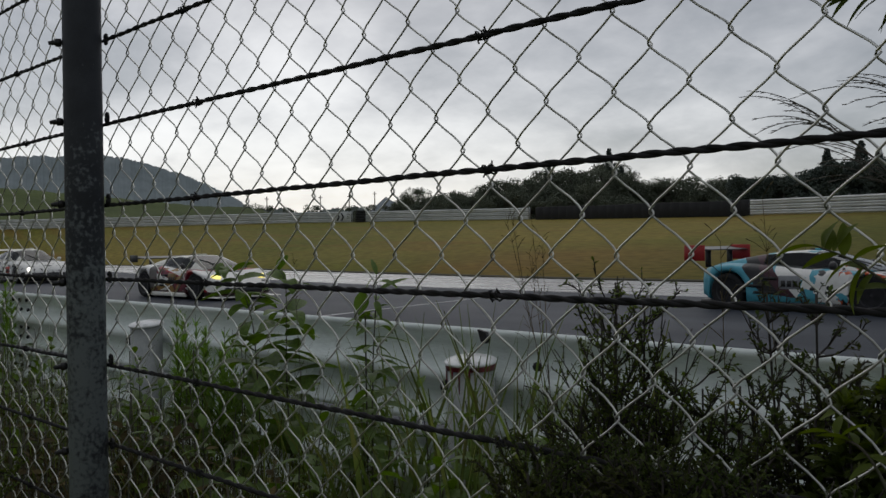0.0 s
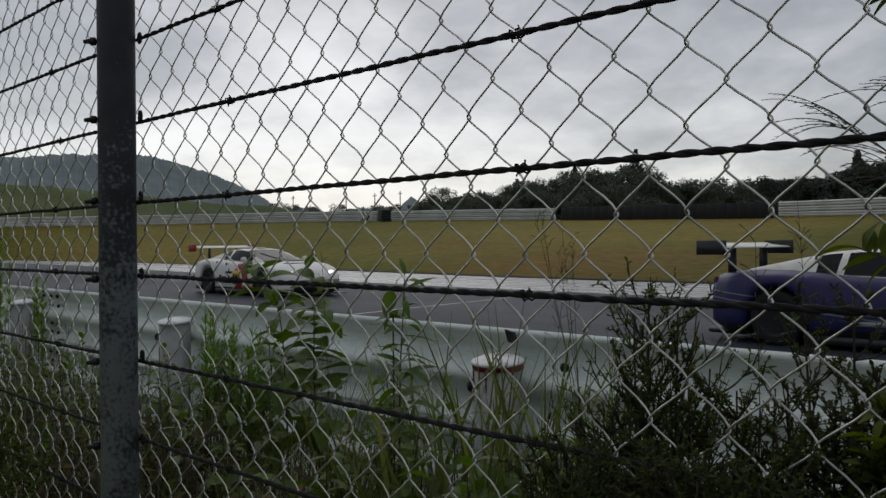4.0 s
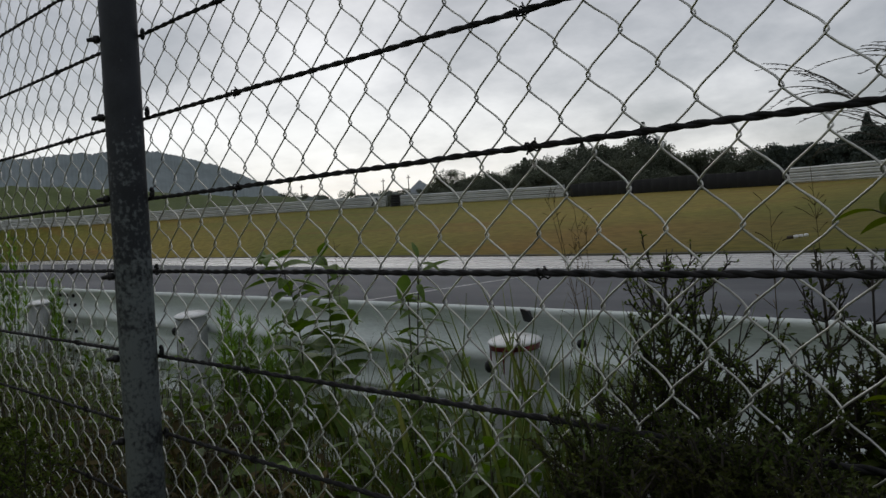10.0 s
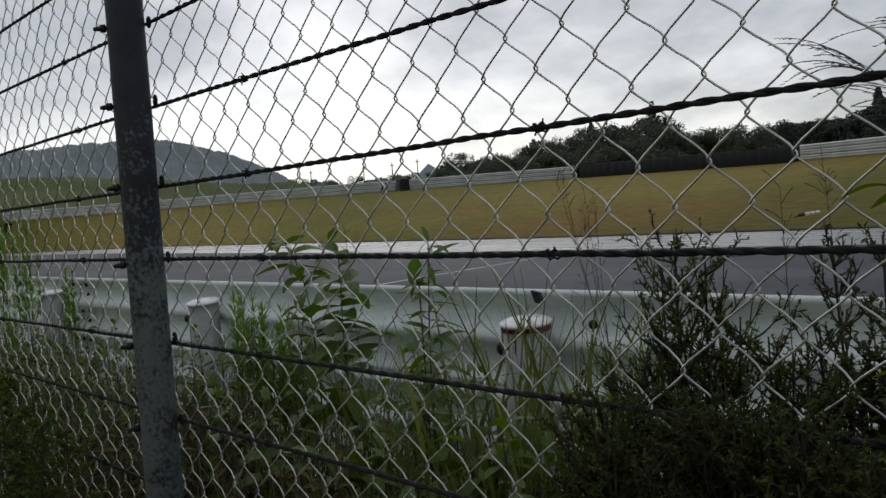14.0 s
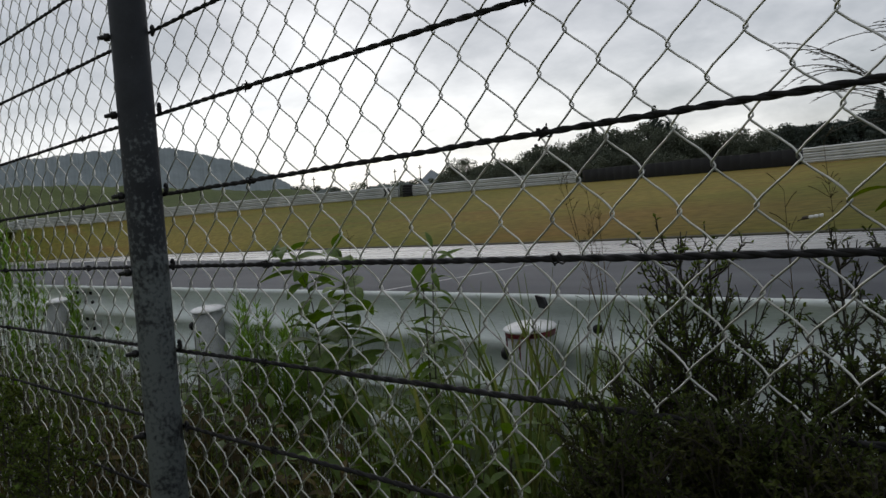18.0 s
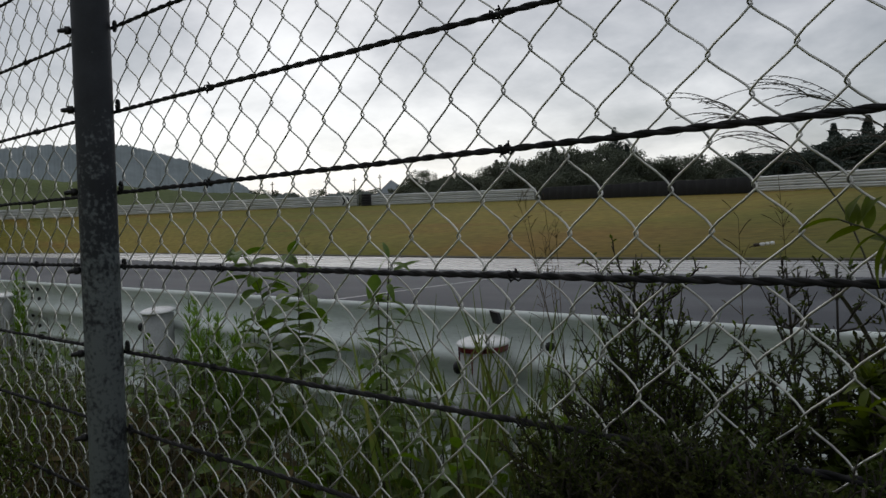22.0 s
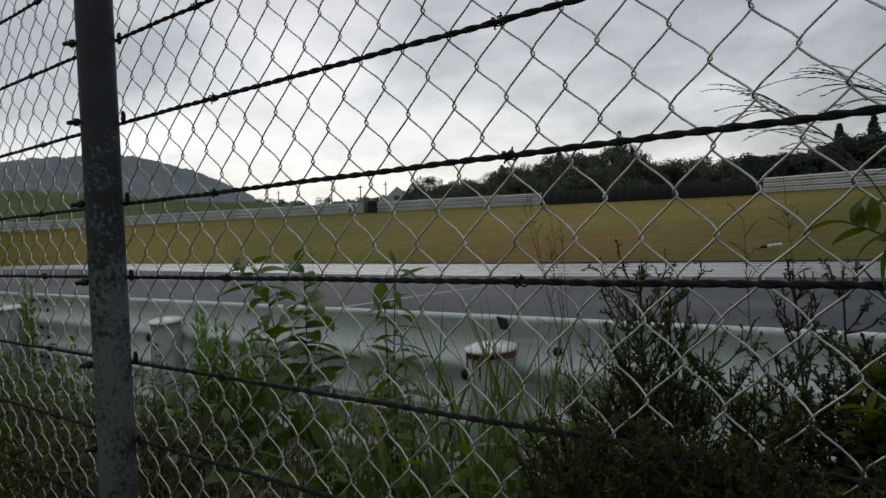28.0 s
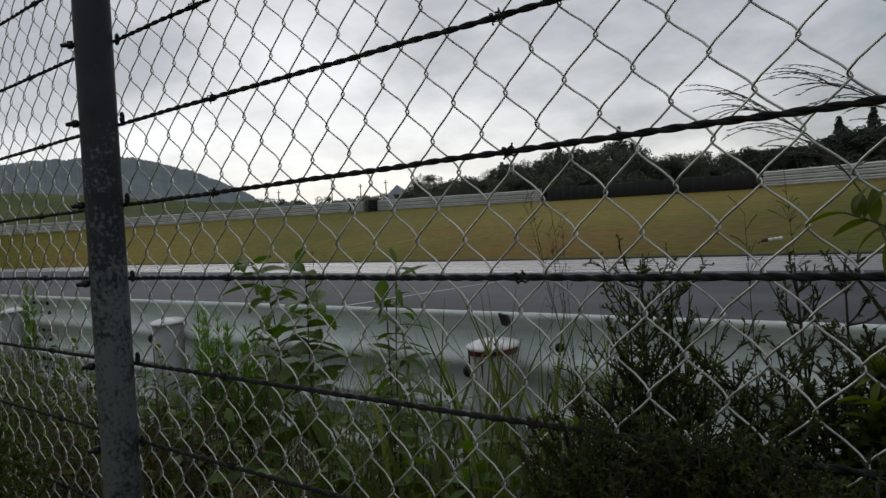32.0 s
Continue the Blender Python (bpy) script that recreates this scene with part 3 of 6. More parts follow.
def fence():
    f = thing("chain_link_fence", pose(0, 0, 0), "galvanised chain-link fence with dark twisted wires and a round post", "fence")
    for i in range(int((FENCE_X0 + 0.407) / (DIAMOND_W * 0.5)), int((FENCE_X1 + 0.407) / (DIAMOND_W * 0.5))):
        piece("netting_wire", netting_wire(i), M_MESH, f)
    rnd = random.Random(5)
    for z in (0.55, 0.70, 0.85, 1.0, 1.1445, 1.3045, 1.4425, 1.5915, 1.748, 1.898, 2.048, 2.198):
        strands = []
        xs = np.arange(FENCE_X0, FENCE_X1, 0.004)
        ph = rnd.uniform(0, 6)
        sag = [0.0008 * math.sin(x * 2.1 + ph) + 0.0012 * noise.noise(Vector((x * 7, z * 9, 1))) for x in xs]
        for s in (0, math.pi):
            strands.append(tube([(x, 0.733 + 0.0015 * math.cos(x * 105 + s + ph), z + g + 0.0015 * math.sin(x * 105 + s + ph)) for x, g in zip(xs, sag)],
                                0.0026, 7))
        wire = piece("twisted_wire", joined(*strands), M_STRAND, f, label="dark twisted two-strand wire")
        # ties that hold the wire to the netting
        for x in (-2.72, -2.06, -1.33, -0.69, -0.03):
            x += rnd.uniform(-0.03, 0.03) if x != -0.69 else (1.5915 - z) * 0.05 - 0.008
            zz = z + 0.0008 * math.sin(x * 2.1 + ph)
            turns = [(x + 0.0016 * k - 0.008, 0.733 + 0.0055 * math.cos(k * 1.1), zz + 0.0055 * math.sin(k * 1.1)) for k in range(12)]
            tails = [turns[-1], (x + 0.008, 0.731, zz + 0.005), (x + 0.009 + rnd.uniform(-.004, .004), 0.729, zz + 0.006 + rnd.uniform(0, .003))]
            tails2 = [turns[0], (x - 0.008, 0.737, zz - 0.005), (x - 0.007 + rnd.uniform(-.004, .004), 0.735, zz - 0.006 - rnd.uniform(0, .003))]
            piece("wire_tie", joined(tube(turns, 0.0012, 5), tube(tails, 0.0011, 5), tube(tails2, 0.0011, 5)), M_STRAND, wire)
    for px, py in ((-3.66, 0.698), (-1.663, 0.698), (0.335, 0.698)):
        prof = [(0.0340, -0.02), (0.0340, 2.36), (0.030, 2.375), (0.018, 2.385), (0.004, 2.388)]
        post = piece("fence_post", lathe(prof, 28), M_POST, f, pose(px, py, 0), label="round galvanised post, mottled and streaked")
        for z in (0.55, 0.70, 0.85, 1.0, 1.155, 1.307, 1.45, 1.60, 1.745, 1.895, 2.045, 2.195):
            j = 0.004 * math.sin(z * 40)
            # hook bolt: a threaded stub and nut on one side, a ring about the wire on the other
            stub = tube([(-0.012, -0.030, z - 0.010 + j), (-0.018, -0.046, z - 0.011 + j), (-0.021, -0.053, z - 0.012 + j)], [0.0046, 0.0046, 0.0032], 8)
            nut = tube([(-0.013, -0.0325, z - 0.010 + j), (-0.0165, -0.042, z - 0.0105 + j)], 0.0078, 6)
            piece("hook_bolt", joined(stub, nut), M_DARK_STEEL, post)
            ring = tube([(0.029 + 0.005 * math.cos(q), 0.032, z + j * 0.5 + 0.0085 * math.sin(q)) for q in np.linspace(0, 6.3, 15)], 0.0030, 6)
            piece("wire_ring", ring, M_DARK_STEEL, post)
    return f


fence()


# ---------------------------------------------------------------- near guard rail
def w_beam(length):
    """A rail of W section; its two waves stand out towards the track, its middle lies on the posts."""
    mid = [(0.016, 0.0), (0.010, -0.010), (0.014, -0.020), (0.048, -0.042), (0.074, -0.060), (0.083, -0.076), (0.076, -0.092), (0.046, -0.112),
           (0.010, -0.134), (0.0, -0.146), (0.0, -0.166), (0.010, -0.178), (0.046, -0.200), (0.076, -0.220), (0.083, -0.236), (0.074, -0.252),
           (0.048, -0.270), (0.014, -0.292), (0.010, -0.302), (0.016, -0.312)]
    back = [(a + 0.0045, b) for a, b in mid[::-1]]
    prof = mid + back
    xs = np.linspace(0, length, 9)
    k = len(prof)
    verts = [(x, a, b) for x in xs for a, b in prof]
    faces = [(i * k + j, i * k + (j + 1) % k, (i + 1) * k + (j + 1) % k, (i + 1) * k + j) for i in range(len(xs) - 1) for j in range(k)]
    faces += [tuple(range(k))[::-1], tuple((len(xs) - 1) * k + j for j in range(k))]
    return verts, faces


def near_rail():
    g = thing("guard_rail", pose(0, 0, 0), "weathered galvanised steel guard rail on round posts, seen from its back", "guard rail")
    tops = (1.106, 0.770, 0.434)
    beam = None
    for i, x0 in enumerate((-21.85, -13.85, -5.85, 2.15)):
        for t in tops:
            if beam is None:
                beam = piece("beam", w_beam(8.28), M_RAIL, g, pose(x0, 1.966, t))
                me = beam.data
            else:
                beam = new("beam", me)
                beam.parent = g
                beam.matrix_basis = pose(x0, 1.966 + (0.0055 if i % 2 else 0), t)
    bolt = lathe([(0.013, 0), (0.013, 0.006), (0.009, 0.012), (0.004, 0.013)], 8)
    bolt_me = mesh_data("splice_bolt", *bolt, M_DARK_STEEL)
    for i, x0 in enumerate((-13.85, -5.85, 2.15)):
        for t in tops:
            for dx in (0.06, 0.17, 0.28):
                for dz, dy in ((-0.045, 0.050), (-0.105, 0.058), (-0.207, 0.058), (-0.265, 0.055)):
                    b = new("splice_bolt", bolt_me)
                    b.parent = g
                    b.matrix_basis = pose(x0 + dx, 1.966 + dy - 0.004, t + dz, 90, 0, 0)
    for k in range(-10, 3):
        x = -1.825 + 2.0 * k
        p = piece("rail_post", lathe([(0.069, -0.02), (0.069, 1.010)], 28), M_RAIL_POST, g, pose(x, 1.890, 0))
        if k == 0:
            piece("reflective_band", lathe([(0.0695, 0.996), (0.0725, 0.998), (0.0740, 1.008), (0.0740, 1.016), (0.0705, 1.019)], 28), M_RED, p, label="red reflective band")
            for q, ln in ((-150, 0.05), (-128, 0.10), (-96, 0.035), (-75, 0.07), (-50, 0.03)):
                piece("stain", tube([(0.0695 * math.cos(radians(q)), 0.0695 * math.sin(radians(q)), 1.004 - ln * u) for u in (0, 0.4, 0.8, 1)], [0.004, 0.003, 0.002, 0.001], 6), M_RED, p, label="red runs of paint below the band")
        piece("post_cap", lathe([(0.0700, 1.014), (0.0765, 1.017), (0.0780, 1.021), (0.0750, 1.025), (0.060, 1.031), (0.030, 1.035), (0.004, 1.036)], 28), M_CAP, p, pose(0, 0, 1.02, 5 if k == 0 else 6, 2, 0) @ pose(0, 0, -1.02),
              label="white domed cap")
        if k == 0:
            tab = [(-0.022, -0.005, 1.106), (0.010, -0.005, 1.100), (0.020, -0.005, 1.078), (0.012, -0.005, 1.066), (-0.008, -0.005, 1.070)]
            tab += [(a, 0.006, c) for a, b, c in tab]
            piece("bracket", (tab, [(0, 1, 2, 3, 4), (9, 8, 7, 6, 5)] + [(i, i + 5, (i + 1) % 5 + 5, (i + 1) % 5) for i in range(5)]), M_DARK_STEEL, p, pose(-0.008, 0.066, 0), label="small dark bracket under the rail's top edge", smooth=False)
            piece("rail_bolt", moved(lathe([(0.014, 0), (0.014, 0.01), (0.008, 0.016), (0.003, 0.018)], 8), pose(0, 0, 0, 90)), M_DARK_STEEL, p, pose(0.187, 0.08, 1.012))
        for t in tops[:2]:
            piece("rail_bolt", moved(lathe([(0.020, 0), (0.020, 0.01), (0.012, 0.018), (0.005, 0.02)], 8), pose(0, 0.0, 0, 90)), M_DARK_STEEL, p,
                  pose(-0.045, -0.053, t - 0.156, 0, 0, -40))
    return g


near_rail()


# ---------------------------------------------------------------- far wall, banks, hills
def spot(az, dist, z=0.0):
    """A place in the direction az (degrees) from where the camera stands."""
    return CAM[0] + dist * math.cos(radians(az)), CAM[1] + dist * math.sin(radians(az)), z


def along(line, step):
    """Points every step metres along a line of (x, y, z)."""
    out = []
    for a, b in zip(line, line[1:]):
        a, b = np.array(a, float), np.array(b, float)
        n = max(1, int(np.linalg.norm(b - a) / step))
        out += [tuple(a + (b - a) * k / n) for k in range(n)]
    return out + [tuple(line[-1])]


def far_rail(line, height, label):
    g = thing("far_guard_rail", pose(0, 0, 0), label, "guard rail", "guard rails on the far side")
    n = 3
    h = height / n
    pts = along(line, 4.0)
    for k in range(n):
        z = k * h + 0.03
        prof = [(0.0, z), (-0.07, z + h * 0.2), (-0.07, z + h * 0.3), (-0.01, z + h * 0.46), (-0.07, z + h * 0.62), (-0.07, z + h * 0.72), (0.0, z + h * 0.92),
                (0.02, z + h * 0.92), (0.02, z)]
        piece("beam", ribbon(pts, prof), M_FAR_RAIL, g, smooth=False)
    post = mesh_data("rail_post", *block(-0.05, 0.05, -0.05, 0.05, -0.1, height + 0.08, 0.012), M_RAIL_POST)
    for x, y, z in pts:
        p = new("rail_post", post)
        p.parent = g
        p.matrix_basis = pose(x + 0.03, y + 0.1, z)
    return g


far_rail([(-150.0, 34.0, 3.2), (-100.9, 30.2, 3.39), (-90.8, 41.1, 3.5), (-68.7, 50.3, 3.45), (-65.95, 53.2, 3.45)], 1.0, "long pale steel guard rail along the far edge of the infield")
far_rail([(-64.9, 54.1, 3.45), (-60.5, 55.4, 3.42), (-47.6, 56.9, 3.2)], 0.98, "pale steel guard rail behind the infield turf")
far_rail([(-27.5, 55.1, 2.91), (-19.6, 50.6, 2.72), (-6.0, 43.0, 2.4), (25.0, 28.0, 1.6)], 0.98, "bright white guard rail of stacked ridged beams")


def tyre_wall():
    g = thing("tyre_wall", pose(0, 0, 0), "black rubber-belted tyre wall at the foot of the trees", "tyre wall")
    a, b = np.array((-46.6, 56.9, 3.15)), np.array((-28.0, 56.6, 2.92))
    n = 24
    for k in range(n):
        p = a + (b - a) * (k + 0.5) / n
        w = np.linalg.norm(b - a) / n + 0.03
        h = 1.06 + 0.010 * math.sin(k * 1.7) + 0.025 * math.sin(k * 0.6)
        piece("belt_panel", block(-w / 2, w / 2, -0.30, 0.30, 0, h, 0.03), M_RUBBER, g, pose(p[0], p[1], p[2] - 0.03, 0, 0, 0))
    return g


tyre_wall()


def marker_board():
    """Striped board and dark stack in the gap of the far rail."""
    g = thing("chevron_board", pose(-66.55, 52.45, 3.4, 0, 0, 46), "small white chevron board with black stripes beside the rail gap", "sign")
    piece("board", block(-0.55, 0.55, -0.03, 0.03, 0.10, 1.04, 0.01), M_FAR_RAIL, g)
    for k in range(2):
        x = -0.42 + 0.40 * k
        v = [(x, -0.034, 0.2), (x + 0.16, -0.034, 0.2), (x + 0.34, -0.034, 0.56), (x + 0.18, -0.034, 0.56), (x + 0.16, -0.034, 0.93), (x, -0.034, 0.93)]
        v += [(a, -0.029, c) for a, b, c in v]
        f = [(0, 1, 2, 3), (3, 2, 4, 5)] + [(q, q + 6, (q + 1) % 6 + 6, (q + 1) % 6) for q in range(6)]
        piece("stripe", (v, f), M_RUBBER, g, smooth=False)
    for x in (-0.45, 0.45):
        piece("leg", block(x - 0.03, x + 0.03, 0.03, 0.08, -0.1, 0.9, 0.008), M_RAIL_POST, g)
    s = thing("tyre_stack", pose(-65.35, 53.85, 3.40), "dark stack of old tyres in the rail gap", "tyres")
    for k in range(5):
        piece("tyre", lathe([(0.22, 0.0), (0.44, 0.01), (0.50, 0.06), (0.50, 0.17), (0.44, 0.22), (0.22, 0.23)], 18), M_RUBBER, s, pose(0.03 * math.sin(k * 2), 0.02 * k, 0.235 * k))


marker_board()


def debris():
    g = thing("fallen_marker", pose(*spot(116.2, 30.4, 0.37), 3, -6, 30), "fallen white and brown marker pole lying in the turf", "marker")
    for k, (a, b, m) in enumerate(((-0.32, -0.13, M_BARK), (-0.12, 0.03, M_CAP), (0.05, 0.17, M_CAP), (0.19, 0.32, M_CAP))):
        piece("segment", tube([(a, 0, 0.10), (a + 0.02, 0, 0.10), (b - 0.02, 0, 0.10), (b, 0, 0.10)], [0.04, 0.055, 0.055, 0.04], 10), m, g)
    piece("strap", tube([(-0.45, 0.05, 0.03), (-0.3, 0, 0.09), (0.33, 0, 0.09)], 0.018, 6), M_BARK, g)


debris()


def ridge(name, mat, az0, az1, dist, depth, height, label, rough=3.0, step=0.25, base=2.0, fine=0.0):
    """A hill drawn as a real form: rows from its foot to its crest and down the other side."""
    azs = np.arange(az0, az1 + step * 0.5, step)
    rows = [(0.0, 0.0), (0.12, 0.22), (0.25, 0.45), (0.36, 0.66), (0.45, 0.84), (0.5, 1.0), (0.6, 0.9), (0.8, 0.5), (1.0, 0.0)]
    verts = []
    for q, k in rows:
        for a in azs:
            d = dist + depth * q
            w = noise.fractal(Vector((a * 0.9, q * 6, 3.0)), 1.0, 2.0, 4) * rough * (0.3 + k)
            w += fine * noise.noise(Vector((a * 14, q * 30, 7.0))) + fine * 0.8 * noise.noise(Vector((a * 33, q * 50, 2.0)))
            verts.append(spot(a, d, base + max(-1.0, height(a) * k + w)))
    n = len(azs)
    faces = [(i * n + j, i * n + j + 1, (i + 1) * n + j + 1, (i + 1) * n + j) for i in range(len(rows) - 1) for j in range(n - 1)]
    return tagged(piece(name, (verts, faces), mat), label, kind="structure")


def smooth_step(a, lo, hi):
    t = min(1.0, max(0.0, (a - lo) / (hi - lo)))
    return t * t * (3 - 2 * t)


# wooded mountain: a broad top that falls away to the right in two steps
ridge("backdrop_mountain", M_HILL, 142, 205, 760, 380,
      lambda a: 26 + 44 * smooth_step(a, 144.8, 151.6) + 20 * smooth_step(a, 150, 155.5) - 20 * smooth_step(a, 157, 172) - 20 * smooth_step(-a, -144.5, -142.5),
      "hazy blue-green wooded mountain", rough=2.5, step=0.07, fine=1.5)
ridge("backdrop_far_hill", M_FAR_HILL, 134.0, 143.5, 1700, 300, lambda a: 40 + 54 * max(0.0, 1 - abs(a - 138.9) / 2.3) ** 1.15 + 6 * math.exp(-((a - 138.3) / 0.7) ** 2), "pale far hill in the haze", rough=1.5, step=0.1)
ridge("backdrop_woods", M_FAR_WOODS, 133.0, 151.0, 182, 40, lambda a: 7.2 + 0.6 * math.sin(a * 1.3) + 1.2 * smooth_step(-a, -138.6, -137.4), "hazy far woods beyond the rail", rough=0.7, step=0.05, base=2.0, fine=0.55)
ridge("embankment", M_BANK, 142.6, 178, 108, 44, lambda a: 3.6 * smooth_step(a, 142.4, 147.5) + 2.6 * smooth_step(a, 147, 163), "rough green grassy embankment behind the rail", rough=0.25, base=3.2, fine=0.12)


# ---------------------------------------------------------------- far trees
def leaf_cloud(rnd, centres, count, size, flat=0.6):
    """Many small bent leaves round the given (x, y, z, radius) clumps."""
    verts, faces = [], []
    for cx, cy, cz, cr in centres:
        for _ in range(count):
            u, v = rnd.uniform(0, 6.283), rnd.uniform(-1, 1)
            r = cr * rnd.uniform(0.45, 1.0)
            s = math.sqrt(1 - v * v)
            p = Vector((cx + r * s * math.cos(u), cy + r * s * math.sin(u), cz + r * v * flat))
            a = Vector((rnd.uniform(-1, 1), rnd.uniform(-1, 1), rnd.uniform(-0.8, 0.4))).normalized() * size * rnd.uniform(0.6, 1.4)
            b = a.cross(Vector((rnd.uniform(-1, 1), rnd.uniform(-1, 1), rnd.uniform(-1, 1)))).normalized() * size * rnd.uniform(0.3, 0.6)
            o = len(verts)
            verts += [tuple(p - a * 0.5), tuple(p + b + Vector((0, 0, size * 0.1))), tuple(p + a * 0.7), tuple(p - b)]
            faces += [(o, o + 1, o + 2), (o, o + 2, o + 3)]
    return verts, faces


def limb(rnd, start, end, r0, r1, wobble=0.1, n=5):
    a, b = Vector(start), Vector(end)
    pts, rad = [], []
    for k in range(n + 1):
        t = k / n
        j = Vector((rnd.uniform(-1, 1), rnd.uniform(-1, 1), rnd.uniform(-0.4, 0.4))) * wobble * (0 if k in (0, n) else 1)
        pts.append(tuple(a.lerp(b, t) + j))
        rad.append(r0 + (r1 - r0) * t)
    return tube(pts, rad, 6)


def broad_tree(seed, height, spread, mat=None):
    rnd = random.Random(seed)
    t = thing("tree", pose(0, 0, 0), "dark broadleaf tree in a wood behind the infield", "tree", "trees behind the infield")
    wood = [limb(rnd, (0, 0, -0.2), (0.1, 0, height * 0.62), 0.16, 0.06, 0.08)]
    centres = []
    for k in range(15):
        a = k * 2.4 + rnd.uniform(-0.4, 0.4)
        h = height * rnd.uniform(0.22, 0.96)
        out = spread * (1.0 - 0.75 * max(0, h / height - 0.4)) * rnd.uniform(0.4, 0.95)
        tip = (out * math.cos(a), out * math.sin(a), h)
        wood.append(limb(rnd, (0, 0, h * 0.6), tip, 0.05, 0.015, 0.05, 4))
        centres.append((*tip, rnd.uniform(0.16, 0.26) * height * 0.8))
    piece("trunk", joined(*wood), M_BARK, t)
    piece("crown", leaf_cloud(rnd, centres, 210, 0.20, 0.75), mat or M_BROAD, t, smooth=False)
    return t


def conifer(seed, height, spread, dense=1.0):
    rnd = random.Random(seed)
    t = thing("conifer", pose(0, 0, 0), "dark dense conifer in the row behind the rail", "tree", "conifers behind the rail")
    wood = [limb(rnd, (0, 0, -0.2), (0, 0, height * 0.97), 0.14, 0.02, 0.03)]
    centres = []
    n = int(26 * dense)
    for k in range(n):
        q = (k + 0.5) / n
        h = height * (0.06 + 0.93 * q)
        reach = spread * (1 - q) ** 1.05 * rnd.uniform(0.65, 1.1) + 0.08
        a = k * 2.4
        for s in (0, 2.1, 4.2):
            tip = (reach * 0.7 * math.cos(a + s), reach * 0.7 * math.sin(a + s), h - reach * 0.2)
            centres.append((*tip, 0.14 + reach * 0.42))
        wood.append(limb(rnd, (0, 0, h), centres[-1][:3], 0.03, 0.01, 0.02, 3))
    piece("trunk", joined(*wood), M_BARK, t)
    piece("crown", leaf_cloud(rnd, centres, 34, 0.20, 0.7), M_CONIFER, t, smooth=False)
    return t


def woods():
    rnd = random.Random(11)
    broad = [broad_tree(s, h, w) for s, h, w in ((1, 6.0, 2.6), (2, 5.2, 2.4), (3, 6.6, 2.9))]
    cone = [conifer(s, h, w, d) for s, h, w, d in ((4, 5.0, 1.9, 0.9), (5, 4.5, 1.8, 0.9), (6, 7.6, 2.9, 1.3))]
    hedge = [broad_tree(s, h, w, M_CONIFER) for s, h, w in ((7, 5.0, 2.3), (8, 4.8, 2.4))]
    used = set()

    def put(kinds, az, dist, z, size):
        k = kinds[rnd.randrange(len(kinds))] if len(kinds) > 1 else kinds[0]
        m = Matrix.Translation(spot(az, dist, z)) @ Matrix.Rotation(rnd.uniform(0, 6.28), 4, "Z")
        if k.name not in used:
            used.add(k.name)
            k.matrix_basis = m
            k.scale = (size, size, size)
            return k
        c = copy_thing(k, m)
        c.matrix_basis = m
        c.scale = (size * rnd.uniform(0.95, 1.1), size * rnd.uniform(0.95, 1.1), size)
        return c

    # wooded mound: climbs from low scrub to the spire, then drops to the hedge
    crest = [(122.6, 7.2), (123.2, 8.0), (123.8, 9.0), (125.0, 9.9), (126.4, 9.7), (128.1, 9.5), (129.9, 9.1), (131.7, 8.5), (133.1, 7.8), (133.9, 7.2), (136.0, 7.2), (138.0, 7.3)]
    for az in np.arange(137.3, 122.9, -0.42):
        top = float(np.interp(az, [c[0] for c in crest], [c[1] for c in crest]))
        thin = az > 134.0
        put(broad, az, 92 + rnd.uniform(-2, 2), 2.6, ((top - 2.6) * (0.62 if thin else 0.5) + rnd.uniform(0, 0.6)) / 6.0)
        for d in (98, 106):
            z = 3.2 + (top - 3.2) * (0.25 if d < 100 else 0.5)
            put(broad, az + rnd.uniform(-0.3, 0.3), d + rnd.uniform(-3, 3), z - 1.2, (top * d / 104 + rnd.uniform(-0.9, 0.15) - (0.5 if d < 100 else 0.0) - z + 1.2) / 6.0)
    put([cone[2]], 124.85, 104, 5.2, 0.88)
    put([cone[2]], 128.6, 106, 4.8, 0.74)
    put([cone[2]], 124.1, 104, 4.6, 0.70)
    put([cone[2]], 132.2, 104, 3.6, 0.68)
    # farther, paler stretch of hedge beyond the black wall
    for az in np.arange(123.4, 116.0, -0.4):
        for d in (100, 106):
            put(broad, az + rnd.uniform(-0.2, 0.2), d + rnd.uniform(-2, 2), 2.6, (7.55 * d / 104 - 2.6 + rnd.uniform(-0.5, 0.15)) / 6.0)
    # dark conifer row behind the white rail
    for az in np.arange(117.0, 92.0, -0.55):
        tall = 6.1 + 0.95 * smooth_step(-az, -115.5, -110.5)
        for d in (78, 80.5, 83):
            put(hedge + cone[:2] + hedge, az + rnd.uniform(-0.3, 0.3), d + rnd.uniform(-1, 1), 2.6, (tall - 2.6 + rnd.uniform(-0.15, 0.1)) / 4.75)
    for az, top in ((112.25, 9.1), (110.45, 9.6), (109.5, 8.8), (106.9, 9.4)):
        put([cone[2]], az, 84, 2.8, (top - 2.8) / 7.6)
    # thin far trees between the hills
    for az in np.arange(147.5, 134.6, -0.36):
        d = 168 + rnd.uniform(-12, 12)
        top = 7.6 + 3.0 * smooth_step(-az, -139.5, -138.0) + rnd.uniform(-0.9, 0.6)
        put(broad, az, d, 4.2, (top - 4.2) / 6.0)


woods()


def pole(az, dist, top, label):
    g = thing("utility_pole", pose(*spot(az, dist, 3.8)), label, "pole", "thin poles on the skyline")
    h = top - 3.8
    piece("shaft", tube([(0, 0, -0.2), (0, 0, h * 0.5), (0.02, 0, h)], [0.11, 0.10, 0.08], 8), M_BARK, g)
    piece("crossarm", block(-0.5, 0.5, -0.05, 0.05, h - 0.5, h - 0.38, 0.01), M_BARK, g)


